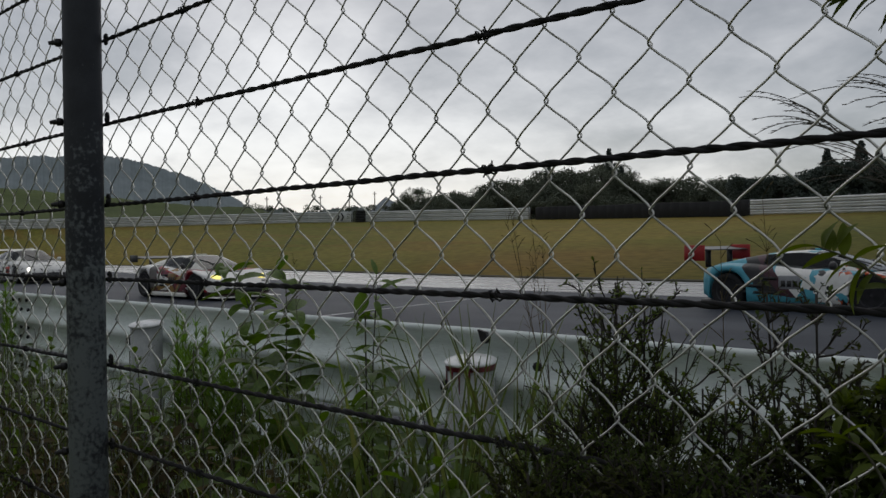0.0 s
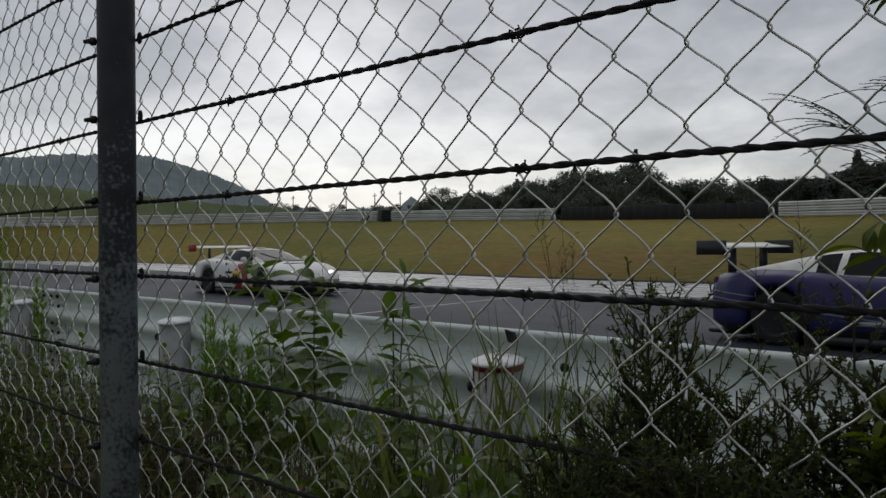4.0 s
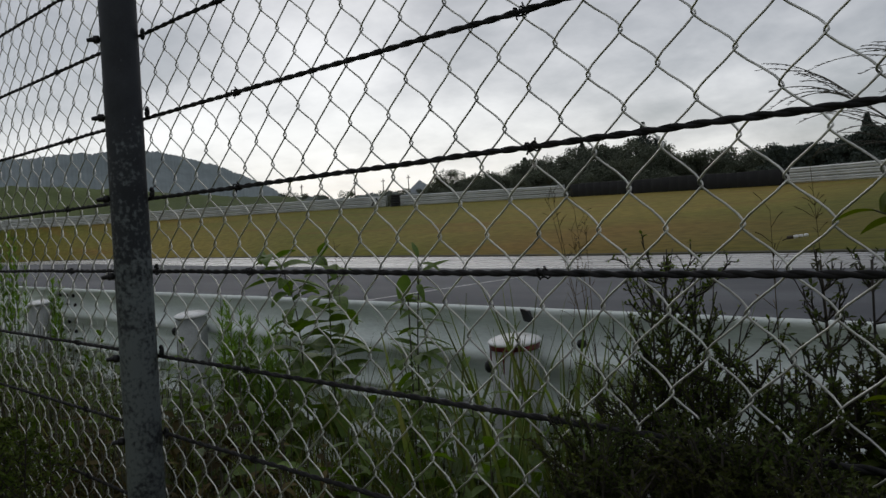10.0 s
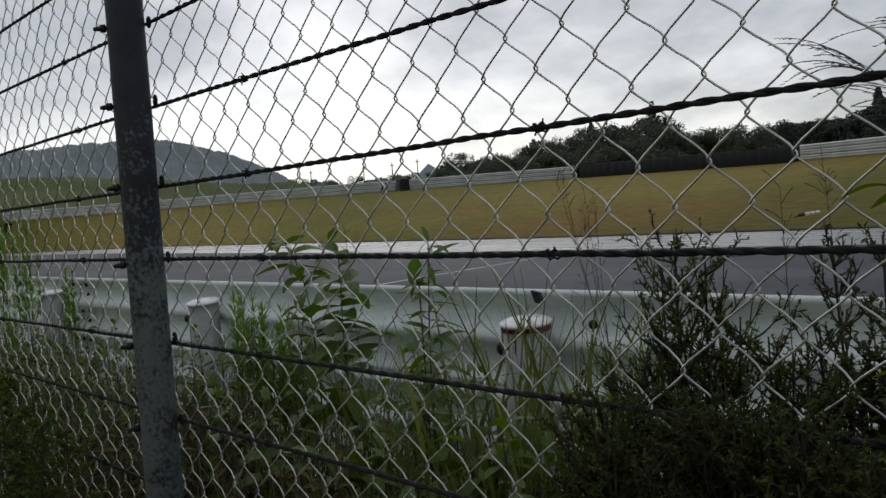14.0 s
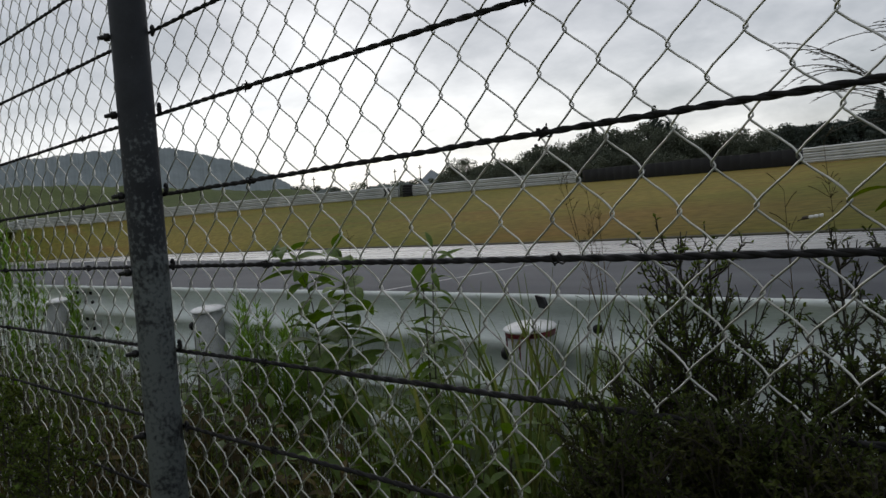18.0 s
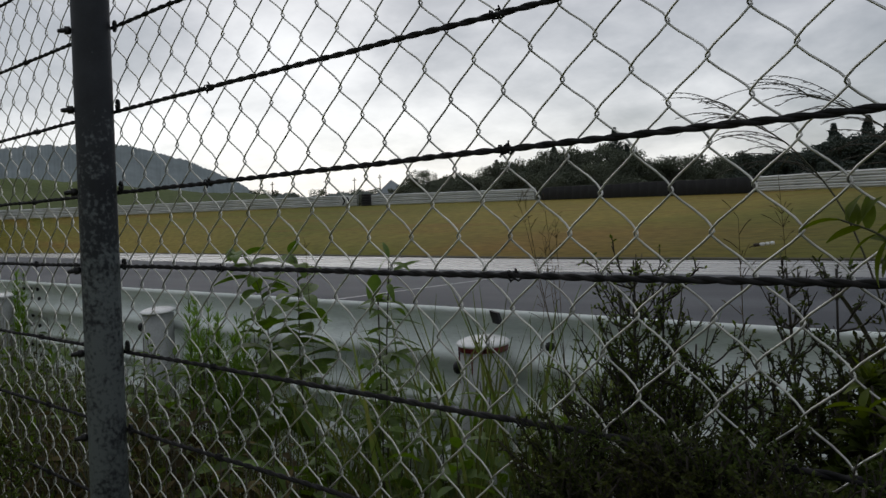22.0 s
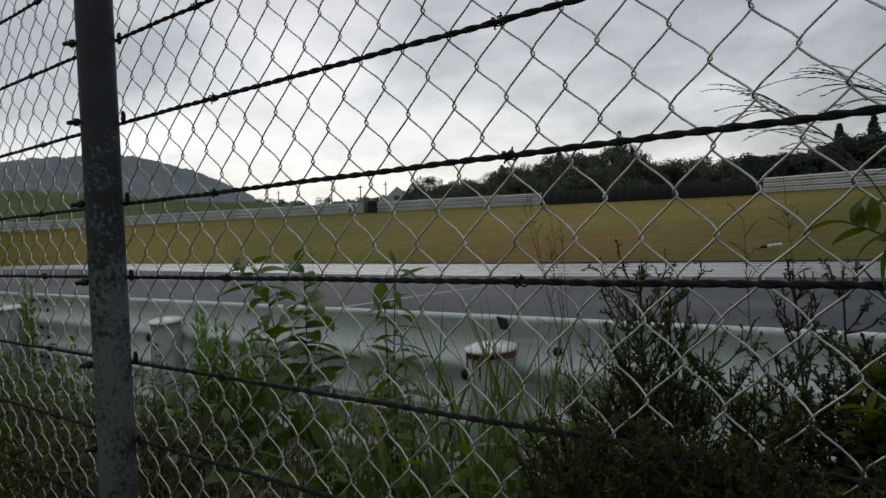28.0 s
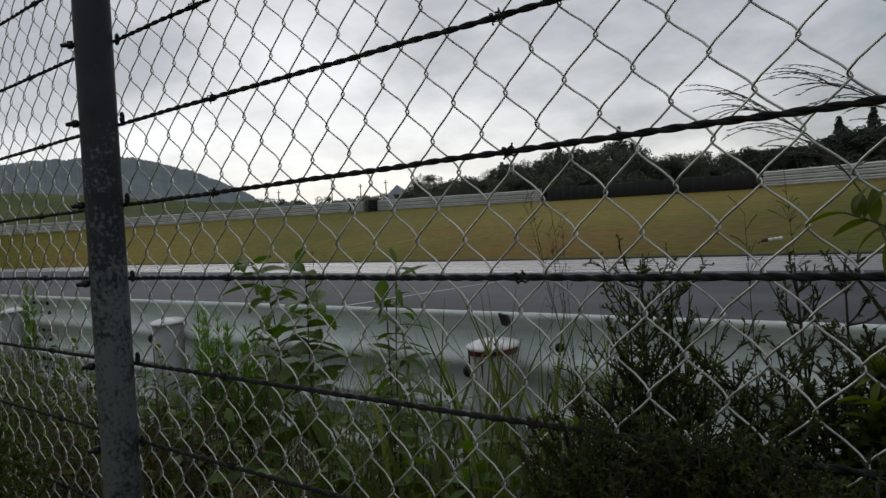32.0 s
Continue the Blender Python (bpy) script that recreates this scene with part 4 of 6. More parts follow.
for az_, top_ in ((146.3, 10.2), (143.0, 10.4), (141.2, 10.6), (139.6, 11.0)):
    pole(az_, 165, top_, "thin dark pole standing among far trees")


# ---------------------------------------------------------------- plants along the fence
def leaf_material(name, base, other, through_light=0.35, vary=0.35, rough=0.6, spec=0.16):
    """Thin leaf: gloss on top, light coming through, shade varying from leaf to leaf, paler veins by noise."""
    m = material(name, base, other, scale=14, fine=90, rough=rough, bump=0.15, island=vary, bump_size=0.002, spec=spec)
    n, l = m.node_tree.nodes, m.node_tree.links
    b, out = n["Principled BSDF"], n["Material Output"]
    tr = n.new("ShaderNodeBsdfTranslucent")
    hs = n.new("ShaderNodeHueSaturation")
    hs.inputs["Saturation"].default_value, hs.inputs["Value"].default_value = 1.2, 1.3
    l.new(b.inputs["Base Color"].links[0].from_socket, hs.inputs["Color"])
    l.new(hs.outputs[0], tr.inputs["Color"])
    mx = n.new("ShaderNodeMixShader")
    mx.inputs[0].default_value = through_light
    l.new(b.outputs[0], mx.inputs[1])
    l.new(tr.outputs[0], mx.inputs[2])
    l.new(mx.outputs[0], out.inputs["Surface"])
    return m


M_LEAF = leaf_material("broad_weed_leaf", (0.108, 0.172, 0.030), (0.064, 0.106, 0.020), 0.34, 0.5, 0.5, 0.25)
M_FEATHER = leaf_material("pale_feathery_leaf", (0.200, 0.310, 0.075), (0.150, 0.240, 0.055), 0.45)
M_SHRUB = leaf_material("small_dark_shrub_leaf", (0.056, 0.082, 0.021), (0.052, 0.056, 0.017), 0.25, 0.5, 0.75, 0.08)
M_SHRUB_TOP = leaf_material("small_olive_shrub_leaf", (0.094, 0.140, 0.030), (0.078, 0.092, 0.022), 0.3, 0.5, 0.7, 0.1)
M_BLADE = leaf_material("grass_blade", (0.115, 0.180, 0.040), (0.165, 0.170, 0.058), 0.3, 0.5)
M_DEAD = leaf_material("dead_grass", (0.094, 0.073, 0.033), (0.054, 0.043, 0.021), 0.2, 0.6, 0.85, 0.08)
M_YELLOW = leaf_material("yellowing_leaf", (0.190, 0.185, 0.040), (0.120, 0.130, 0.030), 0.4)
M_BIG = leaf_material("large_soft_leaf", (0.094, 0.122, 0.020), (0.062, 0.086, 0.016), 0.45, 0.4)
M_STEM = material("green_stem", (0.050, 0.055, 0.025), (0.040, 0.030, 0.018), scale=20, fine=200, rough=0.7, bump=0.1, bump_size=0.001)
M_TWIG = material("dark_twig", (0.048, 0.040, 0.032), (0.028, 0.023, 0.018), scale=20, fine=200, rough=0.85, bump=0.2, bump_size=0.001)
M_PLUME = material("dry_plume", (0.115, 0.105, 0.085), (0.070, 0.062, 0.050), scale=20, fine=200, rough=0.9, bump=0.0)


def leaf(length, width, curl=0.3, fold=0.25, n=6, tooth=0.0):
    """A leaf along +x with a folded midrib, drooping by curl radians from stalk to tip."""
    verts, faces = [], []
    x = z = 0.0
    for k in range(n + 1):
        t = k / n
        w = width * 0.5 * math.sin(math.pi * min(1, t * 0.92 + 0.04)) ** 0.8 * (1 - 0.35 * t)
        if tooth and k % 2:
            w *= 1 - tooth
        verts += [(x, -w, z + w * fold), (x, 0, z), (x, w, z + w * fold)]
        a = -curl * t
        x += length / n * math.cos(a)
        z += length / n * math.sin(a)
    for k in range(n):
        for j in (0, 1):
            faces.append((3 * k + j, 3 * k + j + 1, 3 * k + j + 4, 3 * k + j + 3))
    return verts, faces


def bezier(pts, n=10):
    """Points along a smooth line through the given ones (Catmull-Rom)."""
    p = [Vector(q) for q in pts]
    p = [p[0] * 2 - p[1]] + p + [p[-1] * 2 - p[-2]]
    out = []
    for i in range(1, len(p) - 2):
        for k in range(n):
            t = k / n
            out.append(0.5 * ((2 * p[i]) + (p[i + 1] - p[i - 1]) * t + (2 * p[i - 1] - 5 * p[i] + 4 * p[i + 1] - p[i + 2]) * t * t
                              + (3 * p[i] - p[i - 1] - 3 * p[i + 1] + p[i + 2]) * t ** 3))
    return out + [p[-2]]


def evenly(points, n):
    """The same line in n equal steps."""
    a = np.array([tuple(p) for p in points])
    d = np.concatenate([[0], np.cumsum(np.linalg.norm(np.diff(a, axis=0), axis=1))])
    return [Vector([float(np.interp(u, d, a[:, i])) for i in range(3)]) for u in np.linspace(0, d[-1], n)]


def aim(at, az, pitch, roll=0.0):
    """Leaf pose: at a place, pointing to az, raised by pitch (degrees)."""
    return Matrix.Translation(at) @ Euler((radians(roll), radians(-pitch), radians(az))).to_matrix().to_4x4()


BROAD_LEAVES = [leaf(1.0, 0.56, c, 0.25, 8, 0.05) for c in (0.5, 0.9, 1.4)]


def leafy_plant(line, sizes, mat, label, seed, pairs, start=0.3, pitch=(-25, 25), category="weed", radius=0.004, leaf_shape=None, group="weeds by the fence"):
    """A stem with large leaves in twisted pairs, each leaf a part of its own."""
    rnd = random.Random(seed)
    base = line[0]
    t = thing("leafy_weed", pose(*base), label, category, group)
    pts = [p - Vector(base) for p in evenly(bezier(line, 8), 61)]
    rad = [radius * (1 - 0.7 * k / (len(pts) - 1)) for k in range(len(pts))]
    piece("stem", tube(pts, rad, 6), M_STEM, t)
    shapes = leaf_shape or BROAD_LEAVES
    datas = [mesh_data("leaf", v, f, mat) for v, f in shapes]
    az = rnd.uniform(0, 360)
    for k in range(pairs):
        q = start + (1 - start) * (k + rnd.uniform(-0.2, 0.2)) / pairs
        at = pts[min(len(pts) - 1, max(0, int(q * (len(pts) - 1))))]
        size = sizes[0] + (sizes[1] - sizes[0]) * (k / max(1, pairs - 1))
        az += 90 + rnd.uniform(-20, 20)
        for s in (0, 180):
            if rnd.random() < 0.12:
                continue
            o = new("leaf", datas[rnd.randrange(len(datas))])
            o.parent = t
            g = size * rnd.uniform(0.75, 1.2)
            o.matrix_basis = aim(at, az + s + rnd.uniform(-25, 25), rnd.uniform(*pitch), rnd.uniform(-25, 25)) @ Matrix.Scale(g, 4)
    o = new("leaf", datas[0])
    o.parent = t
    o.matrix_basis = aim(pts[-1], az, 50) @ Matrix.Scale(sizes[1] * 0.8, 4)
    return t


leafy_plant([(-2.13, 1.45, 0), (-2.10, 1.46, 0.6), (-2.112, 1.45, 0.97), (-2.11, 1.45, 1.243), (-2.142, 1.45, 1.295)], (0.20, 0.085), M_LEAF,
            "upright weed with drooping dark green leaves", 21, 20, 0.60, (-5, 32))
leafy_plant([(-2.30, 1.48, 0), (-2.32, 1.5, 0.6), (-2.345, 1.5, 1.06), (-2.40, 1.5, 1.216), (-2.46, 1.5, 1.285), (-2.53, 1.49, 1.27)], (0.19, 0.085), M_LEAF,
            "nodding weed with long striped drooping leaves", 22, 18, 0.64, (-8, 32))
leafy_plant([(-1.70, 1.42, 0), (-1.69, 1.4, 0.6), (-1.684, 1.4, 1.018), (-1.668, 1.4, 1.22), (-1.664, 1.4, 1.29)], (0.12, 0.07), M_LEAF,
            "slim weed with narrow leaves and one broad top leaf", 23, 26, 0.66, (-10, 40), leaf_shape=[leaf(1.0, 0.30, c, 0.3, 7) for c in (0.4, 0.9, 1.4)])
wr = random.Random(77)
for i, (x, y, z) in enumerate(((-2.58, 1.60, 1.07), (-1.92, 1.60, 1.06), (-1.45, 1.50, 1.05), (-2.95, 1.35, 1.00), (-2.30, 1.15, 0.98), (-1.99, 1.12, 0.97), (-1.60, 1.12, 0.99), 
                               (-2.75, 1.40, 1.02), (-1.78, 1.45, 1.05), (-1.30, 1.25, 1.02), (-1.15, 1.10, 1.02), (-2.45, 1.30, 1.02), (-3.2, 1.55, 1.02), (-1.72, 1.25, 1.01), 
                               (-3.45, 1.45, 1.0), (-1.55, 1.32, 1.0), (-3.9, 1.5, 1.02), (-1.02, 1.22, 1.06), (-1.86, 1.52, 1.08), (-2.44, 1.52, 1.10), (-1.60, 1.50, 1.06), (-1.38, 1.42, 1.08), (-1.25, 1.45, 1.05), (-2.66, 1.50, 1.08))):
    leafy_plant([(x - 0.04, y, 0), (x - 0.02, y, 0.5), (x, y, z * 0.80), (x + wr.uniform(-0.04, 0.04), y, z * 0.95)], (0.115, 0.06), M_LEAF, "low weed with broad toothed leaves", 120 + i, 10, 0.66, (-10, 40))


def top_leaf():
    """The broad single leaf near the tip of the slim weed."""
    t = thing("broad_leaf_weed", pose(-1.70, 1.385, 0), "single broad upright leaf on a thin stalk", "weed", "weeds by the fence")
    piece("stem", tube(bezier([(0, 0, 0), (0.01, 0, 0.7), (0.01, 0, 1.19)], 8), 0.002, 5), M_STEM, t)
    piece("leaf", leaf(0.062, 0.045, 0.6, 0.2, 8), M_LEAF, t, aim((0.005, 0, 1.25), 200, -75, 80))
    piece("leaf", leaf(0.045, 0.016, 0.5, 0.2, 6), M_LEAF, t, aim((0.012, 0, 1.25), 60, 70, 0))


top_leaf()


def feathery_plant(at, height, seed):
    """Pale weed whose narrow leaves stand up round the stem."""
    rnd = random.Random(seed)
    t = thing("feathery_weed", pose(*at), "pale green feathery weed with narrow upright leaves", "weed", "feathery weeds")
    leaves = []
    for s in range(5):
        dx, dy = rnd.uniform(-0.05, 0.05), rnd.uniform(-0.05, 0.05)
        h = height * rnd.uniform(0.86, 1.0)
        line = bezier([(dx * 0.3, dy * 0.3, 0), (dx * 0.7, dy * 0.7, h * 0.6), (dx, dy, h)], 10)
        piece("stem", tube(line, [0.0025 - 0.0018 * k / (len(line) - 1) for k in range(len(line))], 5), M_STEM, t)
        for k in range(70):
            q = rnd.uniform(0.62, 1.0)
            p = line[int(q * (len(line) - 1))]
            le = (0.085 * (1.25 - q) + 0.022) * rnd.uniform(0.7, 1.2)
            leaves.append(moved(leaf(le, le * 0.12, 0.5, 0.2, 3), aim(p, rnd.uniform(0, 360), rnd.uniform(40, 78))))
    piece("foliage", joined(*leaves), M_FEATHER, t, kind="stuff")


for i, (x, y, h) in enumerate(((-2.92, 1.56, 1.175), (-2.85, 1.58, 1.13), (-2.76, 1.55, 1.150), (-2.70, 1.60, 1.155), (-2.60, 1.58, 1.11), (-5.1, 1.50, 1.44), (-5.35, 1.62, 1.54),
                               (-5.6, 1.45, 1.50), (-5.9, 1.62, 1.62), (-6.3, 1.5, 1.60), (-4.85, 1.35, 1.12), (-6.7, 1.6, 1.68), (-5.0, 1.72, 1.25), (-5.75, 1.55, 1.56), (-6.1, 1.68, 1.66), (-6.5, 1.7, 1.64), (-5.45, 1.35, 1.40))):
    feathery_plant((x, y, 0), h, 40 + i)


def blades(name, count, area, lengths, mat, seed, label, width=0.006, lean=0.5, droop=1.0):
    """Many arching grass blades in one mesh."""
    rnd = random.Random(seed)
    verts, faces = [], []
    for _ in range(count):
        x, y = rnd.uniform(area[0], area[1]), rnd.uniform(area[2], area[3])
        h = rnd.uniform(*lengths)
        a = rnd.uniform(0, 6.283)
        b0 = rnd.uniform(0.05, lean)
        bend = rnd.uniform(0.2, droop)
        w = width * rnd.uniform(0.6, 1.4)
        n = 7
        p = Vector((x, y, 0.0))
        side = Vector((-math.sin(a + 0.6), math.cos(a + 0.6), 0)) * w * 0.5
        o = len(verts)
        for k in range(n + 1):
            t = k / n
            s = side * (1 - t ** 2 * 0.92)
            verts += [tuple(p - s), tuple(p + s)]
            tilt = b0 * 0.4 + bend * t ** 2.2 * 1.6
            p = p + Vector((math.cos(a) * math.sin(tilt), math.sin(a) * math.sin(tilt), math.cos(tilt))) * (h / n)
        faces += [(o + 2 * k, o + 2 * k + 1, o + 2 * k + 3, o + 2 * k + 2) for k in range(n)]
    return tagged(piece(name, (verts, faces), mat), label, "grass", kind="stuff")


blades("grass", 1900, (-6.8, 0.2, 0.95, 1.80), (0.60, 1.10), M_BLADE, 61, "dense tangled green grass between fence and guard rail", 0.005)
blades("dead_grass", 2300, (-6.5, 0.2, 0.85, 1.75), (0.50, 1.04), M_DEAD, 62, "brown dead grass and stalks between fence and guard rail", 0.004, 0.7, 1.2)
blades("long_grass", 45, (-1.72, -1.40, 1.36, 1.62), (1.04, 1.28), M_BLADE, 63, "long arching grass blades beside a rail post", 0.018, 0.35, 0.9)
blades("long_grass", 70, (-1.36, -1.05, 1.25, 1.55), (1.04, 1.26), M_BLADE, 64, "long upright grass blades beside a rail post", 0.016, 0.2, 0.45)
blades("long_grass", 70, (-2.25, -1.75, 1.30, 1.65), (0.98, 1.14), M_BLADE, 65, "thin upright grass blades by the rail", 0.007, 0.2, 0.5)
blades("long_grass", 150, (-2.4, -0.9, 1.0, 1.5), (0.75, 1.06), M_BLADE, 66, "long drooping grass blades in the tangle", 0.014, 0.4, 1.2)
blades("dead_grass", 1500, (-3.6, -1.4, 0.80, 1.35), (0.55, 1.02), M_DEAD, 67, "brown dead grass at the foot of the fence", 0.006, 0.7, 1.2)


def understory(count, area, z, mat, seed, size, label):
    """Loose small leaves on thin stalks that fill the shade below the taller weeds."""
    rnd = random.Random(seed)
    leaves, stems = [], []
    for _ in range(count):
        x, y = rnd.uniform(area[0], area[1]), rnd.uniform(area[2], area[3])
        top = rnd.uniform(*z)
        stems.append(tube([(x, y, 0), (x + rnd.uniform(-.05, .05), y, top * 0.6), (x + rnd.uniform(-.08, .08), y, top)], 0.0016, 4))
        q = stems[-1][0][-1]
        for k in range(9):
            h = top * rnd.uniform(0.55, 1.0)
            le = size * rnd.uniform(0.5, 1.3)
            leaves.append(moved(leaf(le, le * 0.45, rnd.uniform(0.2, 1.4), 0.25, 3), aim((x + (q[0] - x) * h / top, y, h), rnd.uniform(0, 360), rnd.uniform(-35, 35), rnd.uniform(-40, 40))))
    t = thing("undergrowth", pose(0, 0, 0), label, "undergrowth")
    piece("stalk_tangle", joined(*stems), M_STEM, t, kind="stuff")
    piece("foliage", joined(*leaves), mat, t, kind="stuff")


understory(200, (-6.4, 0.1, 0.95, 1.75), (0.60, 0.92), M_LEAF, 71, 0.075, "shaded tangle of small weeds under the taller plants")
understory(90, (-6.4, -2.6, 0.9, 1.7), (0.75, 1.06), M_LEAF, 72, 0.05, "shaded tangle of weeds towards the far end of the fence")
understory(170, (-2.9, -1.5, 0.82, 1.2), (0.62, 0.93), M_DEAD, 73, 0.05, "brown withered weeds at the foot of the fence")
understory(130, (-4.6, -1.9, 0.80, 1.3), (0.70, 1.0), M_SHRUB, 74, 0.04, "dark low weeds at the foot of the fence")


def shrub(name, base, stems, seed, label, leaf_size=0.009, twig=0.16, count=9, leaves_per=22, mat=M_SHRUB, bare=0.25, low=0.45, rise=(8, 55), taper=0.8):
    """Woody shrub: stems, side twigs in two orders, tiny leaves set along the twigs, bare tips."""
    rnd = random.Random(seed)
    t = thing(name, pose(*base), label, "shrub", "dark shrubs in the fence")
    b = Vector(base)
    twigs, leaves = [], []
    for line in stems:
        pts = [p - b for p in evenly(bezier(line, 10), 41)]
        rad = [0.0045 * (1 - 0.85 * k / (len(pts) - 1)) + 0.0005 for k in range(len(pts))]
        piece("stem", tube(pts, rad, 6), M_TWIG, t)
        total = len(pts) - 1
        for k in range(count):
            q = low + (1 - low) * (k + rnd.random()) / count
            p = pts[int(q * total)]
            az, up = rnd.uniform(0, 360), rnd.uniform(*rise)
            ln = twig * (1.0 - taper * (q - low) / (1 - low)) * rnd.uniform(0.6, 1.3)
            d = (aim((0, 0, 0), az, up).to_3x3() @ Vector((1, 0, 0)))
            tip = p + d * ln + Vector((0, 0, ln * 0.25))
            side = bezier([tuple(p), tuple(p + d * ln * 0.5), tuple(tip)], 5)
            twigs.append(tube(side, [0.0014 - 0.0009 * j / (len(side) - 1) for j in range(len(side))], 4))
            subs = [side]
            for _ in range(4):
                s = side[rnd.randrange(2, len(side) - 1)]
                d2 = (d + Vector((rnd.uniform(-1, 1), rnd.uniform(-1, 1), rnd.uniform(-0.2, 1))) * 0.8).normalized()
                e = s + d2 * ln * rnd.uniform(0.2, 0.5)
                sub = [s, s.lerp(e, 0.5) + Vector((0, 0, 0.004)), e]
                twigs.append(tube([tuple(v) for v in sub], [0.0008, 0.0007, 0.0005], 4))
                subs.append(sub)
            for sub in subs:
                for _ in range(leaves_per // 2):
                    f = rnd.random() ** 0.7 * (1 - bare * max(0, q - 0.55) * 2.2)
                    j = min(len(sub) - 2, int(f * (len(sub) - 1)))
                    s = sub[j].lerp(sub[j + 1], rnd.random())
                    le = leaf_size * rnd.uniform(0.6, 1.4)
                    leaves.append(moved(leaf(le, le * 0.55, 0.4, 0.15, 2), aim(s, rnd.uniform(0, 360), rnd.uniform(-20, 70), rnd.uniform(-40, 40))))
    piece("brushwood", joined(*twigs), M_TWIG, t, kind="stuff")
    piece("foliage", joined(*leaves), mat, t, kind="stuff")
    return t


def stems_from(base, tips, rnd):
    out = []
    for x, y, z in tips:
        m = (base[0] * 0.45 + x * 0.55 + rnd.uniform(-0.02, 0.02), base[1] * 0.45 + y * 0.55 + rnd.uniform(-0.02, 0.02), z * 0.62)
        out.append([tuple(base), m, (x, y, z)])
    return out


rs = random.Random(3)
shrub("shrub", (-0.60, 0.87, 0), stems_from((-0.60, 0.87, 0), [(-0.612, 0.86, 1.315), (-0.580, 0.87, 1.300), (-0.632, 0.86, 1.270), (-0.600, 0.84, 1.275)], rs), 81,
      "dark woody shrub with tiny leaves growing through the fence", 0.0060, 0.104, 26, 17, mat=M_SHRUB_TOP, low=0.80, bare=0.15, rise=(18, 56), taper=0.55)
shrub("shrub", (-0.52, 0.86, 0), stems_from((-0.55, 0.86, 0), [(-0.535, 0.86, 1.225), (-0.504, 0.86, 1.205), (-0.478, 0.86, 1.190), (-0.555, 0.85, 1.21), (-0.455, 0.85, 1.165)], rs), 82,
      "low spreading dark shrub with fine twigs against the fence", 0.0060, 0.075, 26, 20, mat=M_SHRUB_TOP, low=0.84, bare=0.2, rise=(15, 55), taper=0.4)
shrub("shrub", (-0.64, 0.84, 0), stems_from((-0.63, 0.84, 0), [(-0.670, 0.84, 1.155), (-0.640, 0.83, 1.175), (-0.610, 0.82, 1.190), (-0.585, 0.83, 1.185), (-0.545, 0.83, 1.165)], rs), 91,
      "dense dark shrub with tiny leaves behind the netting", 0.0052, 0.085, 23, 20, mat=M_SHRUB_TOP, low=0.82, bare=0.0, rise=(15, 58), taper=0.4)
shrub("shrub", (-0.43, 0.92, 0), stems_from((-0.44, 0.92, 0), [(-0.461, 0.92, 1.305), (-0.408, 0.92, 1.305), (-0.478, 0.92, 1.205), (-0.385, 0.92, 1.235)], rs), 83,
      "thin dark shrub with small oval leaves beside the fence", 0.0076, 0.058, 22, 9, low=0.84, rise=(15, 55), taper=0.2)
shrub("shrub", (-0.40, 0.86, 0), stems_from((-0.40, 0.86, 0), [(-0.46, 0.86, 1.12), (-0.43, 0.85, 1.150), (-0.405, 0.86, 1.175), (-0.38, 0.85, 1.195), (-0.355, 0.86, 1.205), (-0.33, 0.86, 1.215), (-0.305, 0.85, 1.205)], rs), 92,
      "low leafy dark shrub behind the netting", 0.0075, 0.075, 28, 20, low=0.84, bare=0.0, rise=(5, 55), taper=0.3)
tips = []
for k in range(36):
    q = k / 35
    x = -0.640 + 0.370 * q
    top = 1.115 + 0.062 * min(1.0, 2.9 * q) - 0.012 * max(0.0, q - 0.7) / 0.3
    tips.append((x + rs.uniform(-0.02, 0.02), rs.uniform(0.64, 0.72), top + rs.uniform(-0.05, 0.0)))
for a_, b_, seed_ in ((0, 12, 84), (12, 24, 87), (24, 36, 88)):
    mid_ = tips[(a_ + b_) // 2][0]
    shrub("shrub", (mid_, 0.68, 0), stems_from((mid_, 0.68, 0), tips[a_:b_], rs), seed_, "low dense very dark shrub on the near side of the fence", 0.0050, 0.075, 32, 40, low=0.80, bare=0.0, rise=(10, 60), taper=0.3)
shrub("shrub", (-2.20, 0.58, 0), stems_from((-2.1, 0.60, 0), [(-1.94, 0.62, 0.97), (-2.01, 0.60, 1.01), (-2.08, 0.60, 1.03), (-2.24, 0.62, 1.04), (-2.32, 0.62, 1.05), (-2.42, 0.62, 1.05), (-2.22, 0.56, 1.03), (-2.14, 0.58, 0.98)], rs), 85,
      "dark brown dying shrub on the near side of the fence", 0.010, 0.13, 24, 22, mat=M_SHRUB_TOP, low=0.66, bare=0.0)
shrub("yellow_shrub", (-0.47, 0.92, 0), stems_from((-0.47, 0.92, 0), [(-0.482, 0.90, 1.205), (-0.470, 0.90, 1.19)], rs), 86,
      "small yellowing sprig among dark shrubs", 0.009, 0.03, 4, 4, mat=M_YELLOW, low=0.88)


shrub("green_shrub", (-0.31, 0.84, 0), stems_from((-0.31, 0.84, 0), [(-0.345, 0.82, 1.235), (-0.315, 0.84, 1.25), (-0.285, 0.82, 1.245), (-0.33, 0.80, 1.21), (-0.30, 0.80, 1.20)], rs), 90,
      "leafy green shrub with broader leaves behind the netting", 0.019, 0.06, 9, 8, mat=M_BIG, low=0.86, bare=0.0)


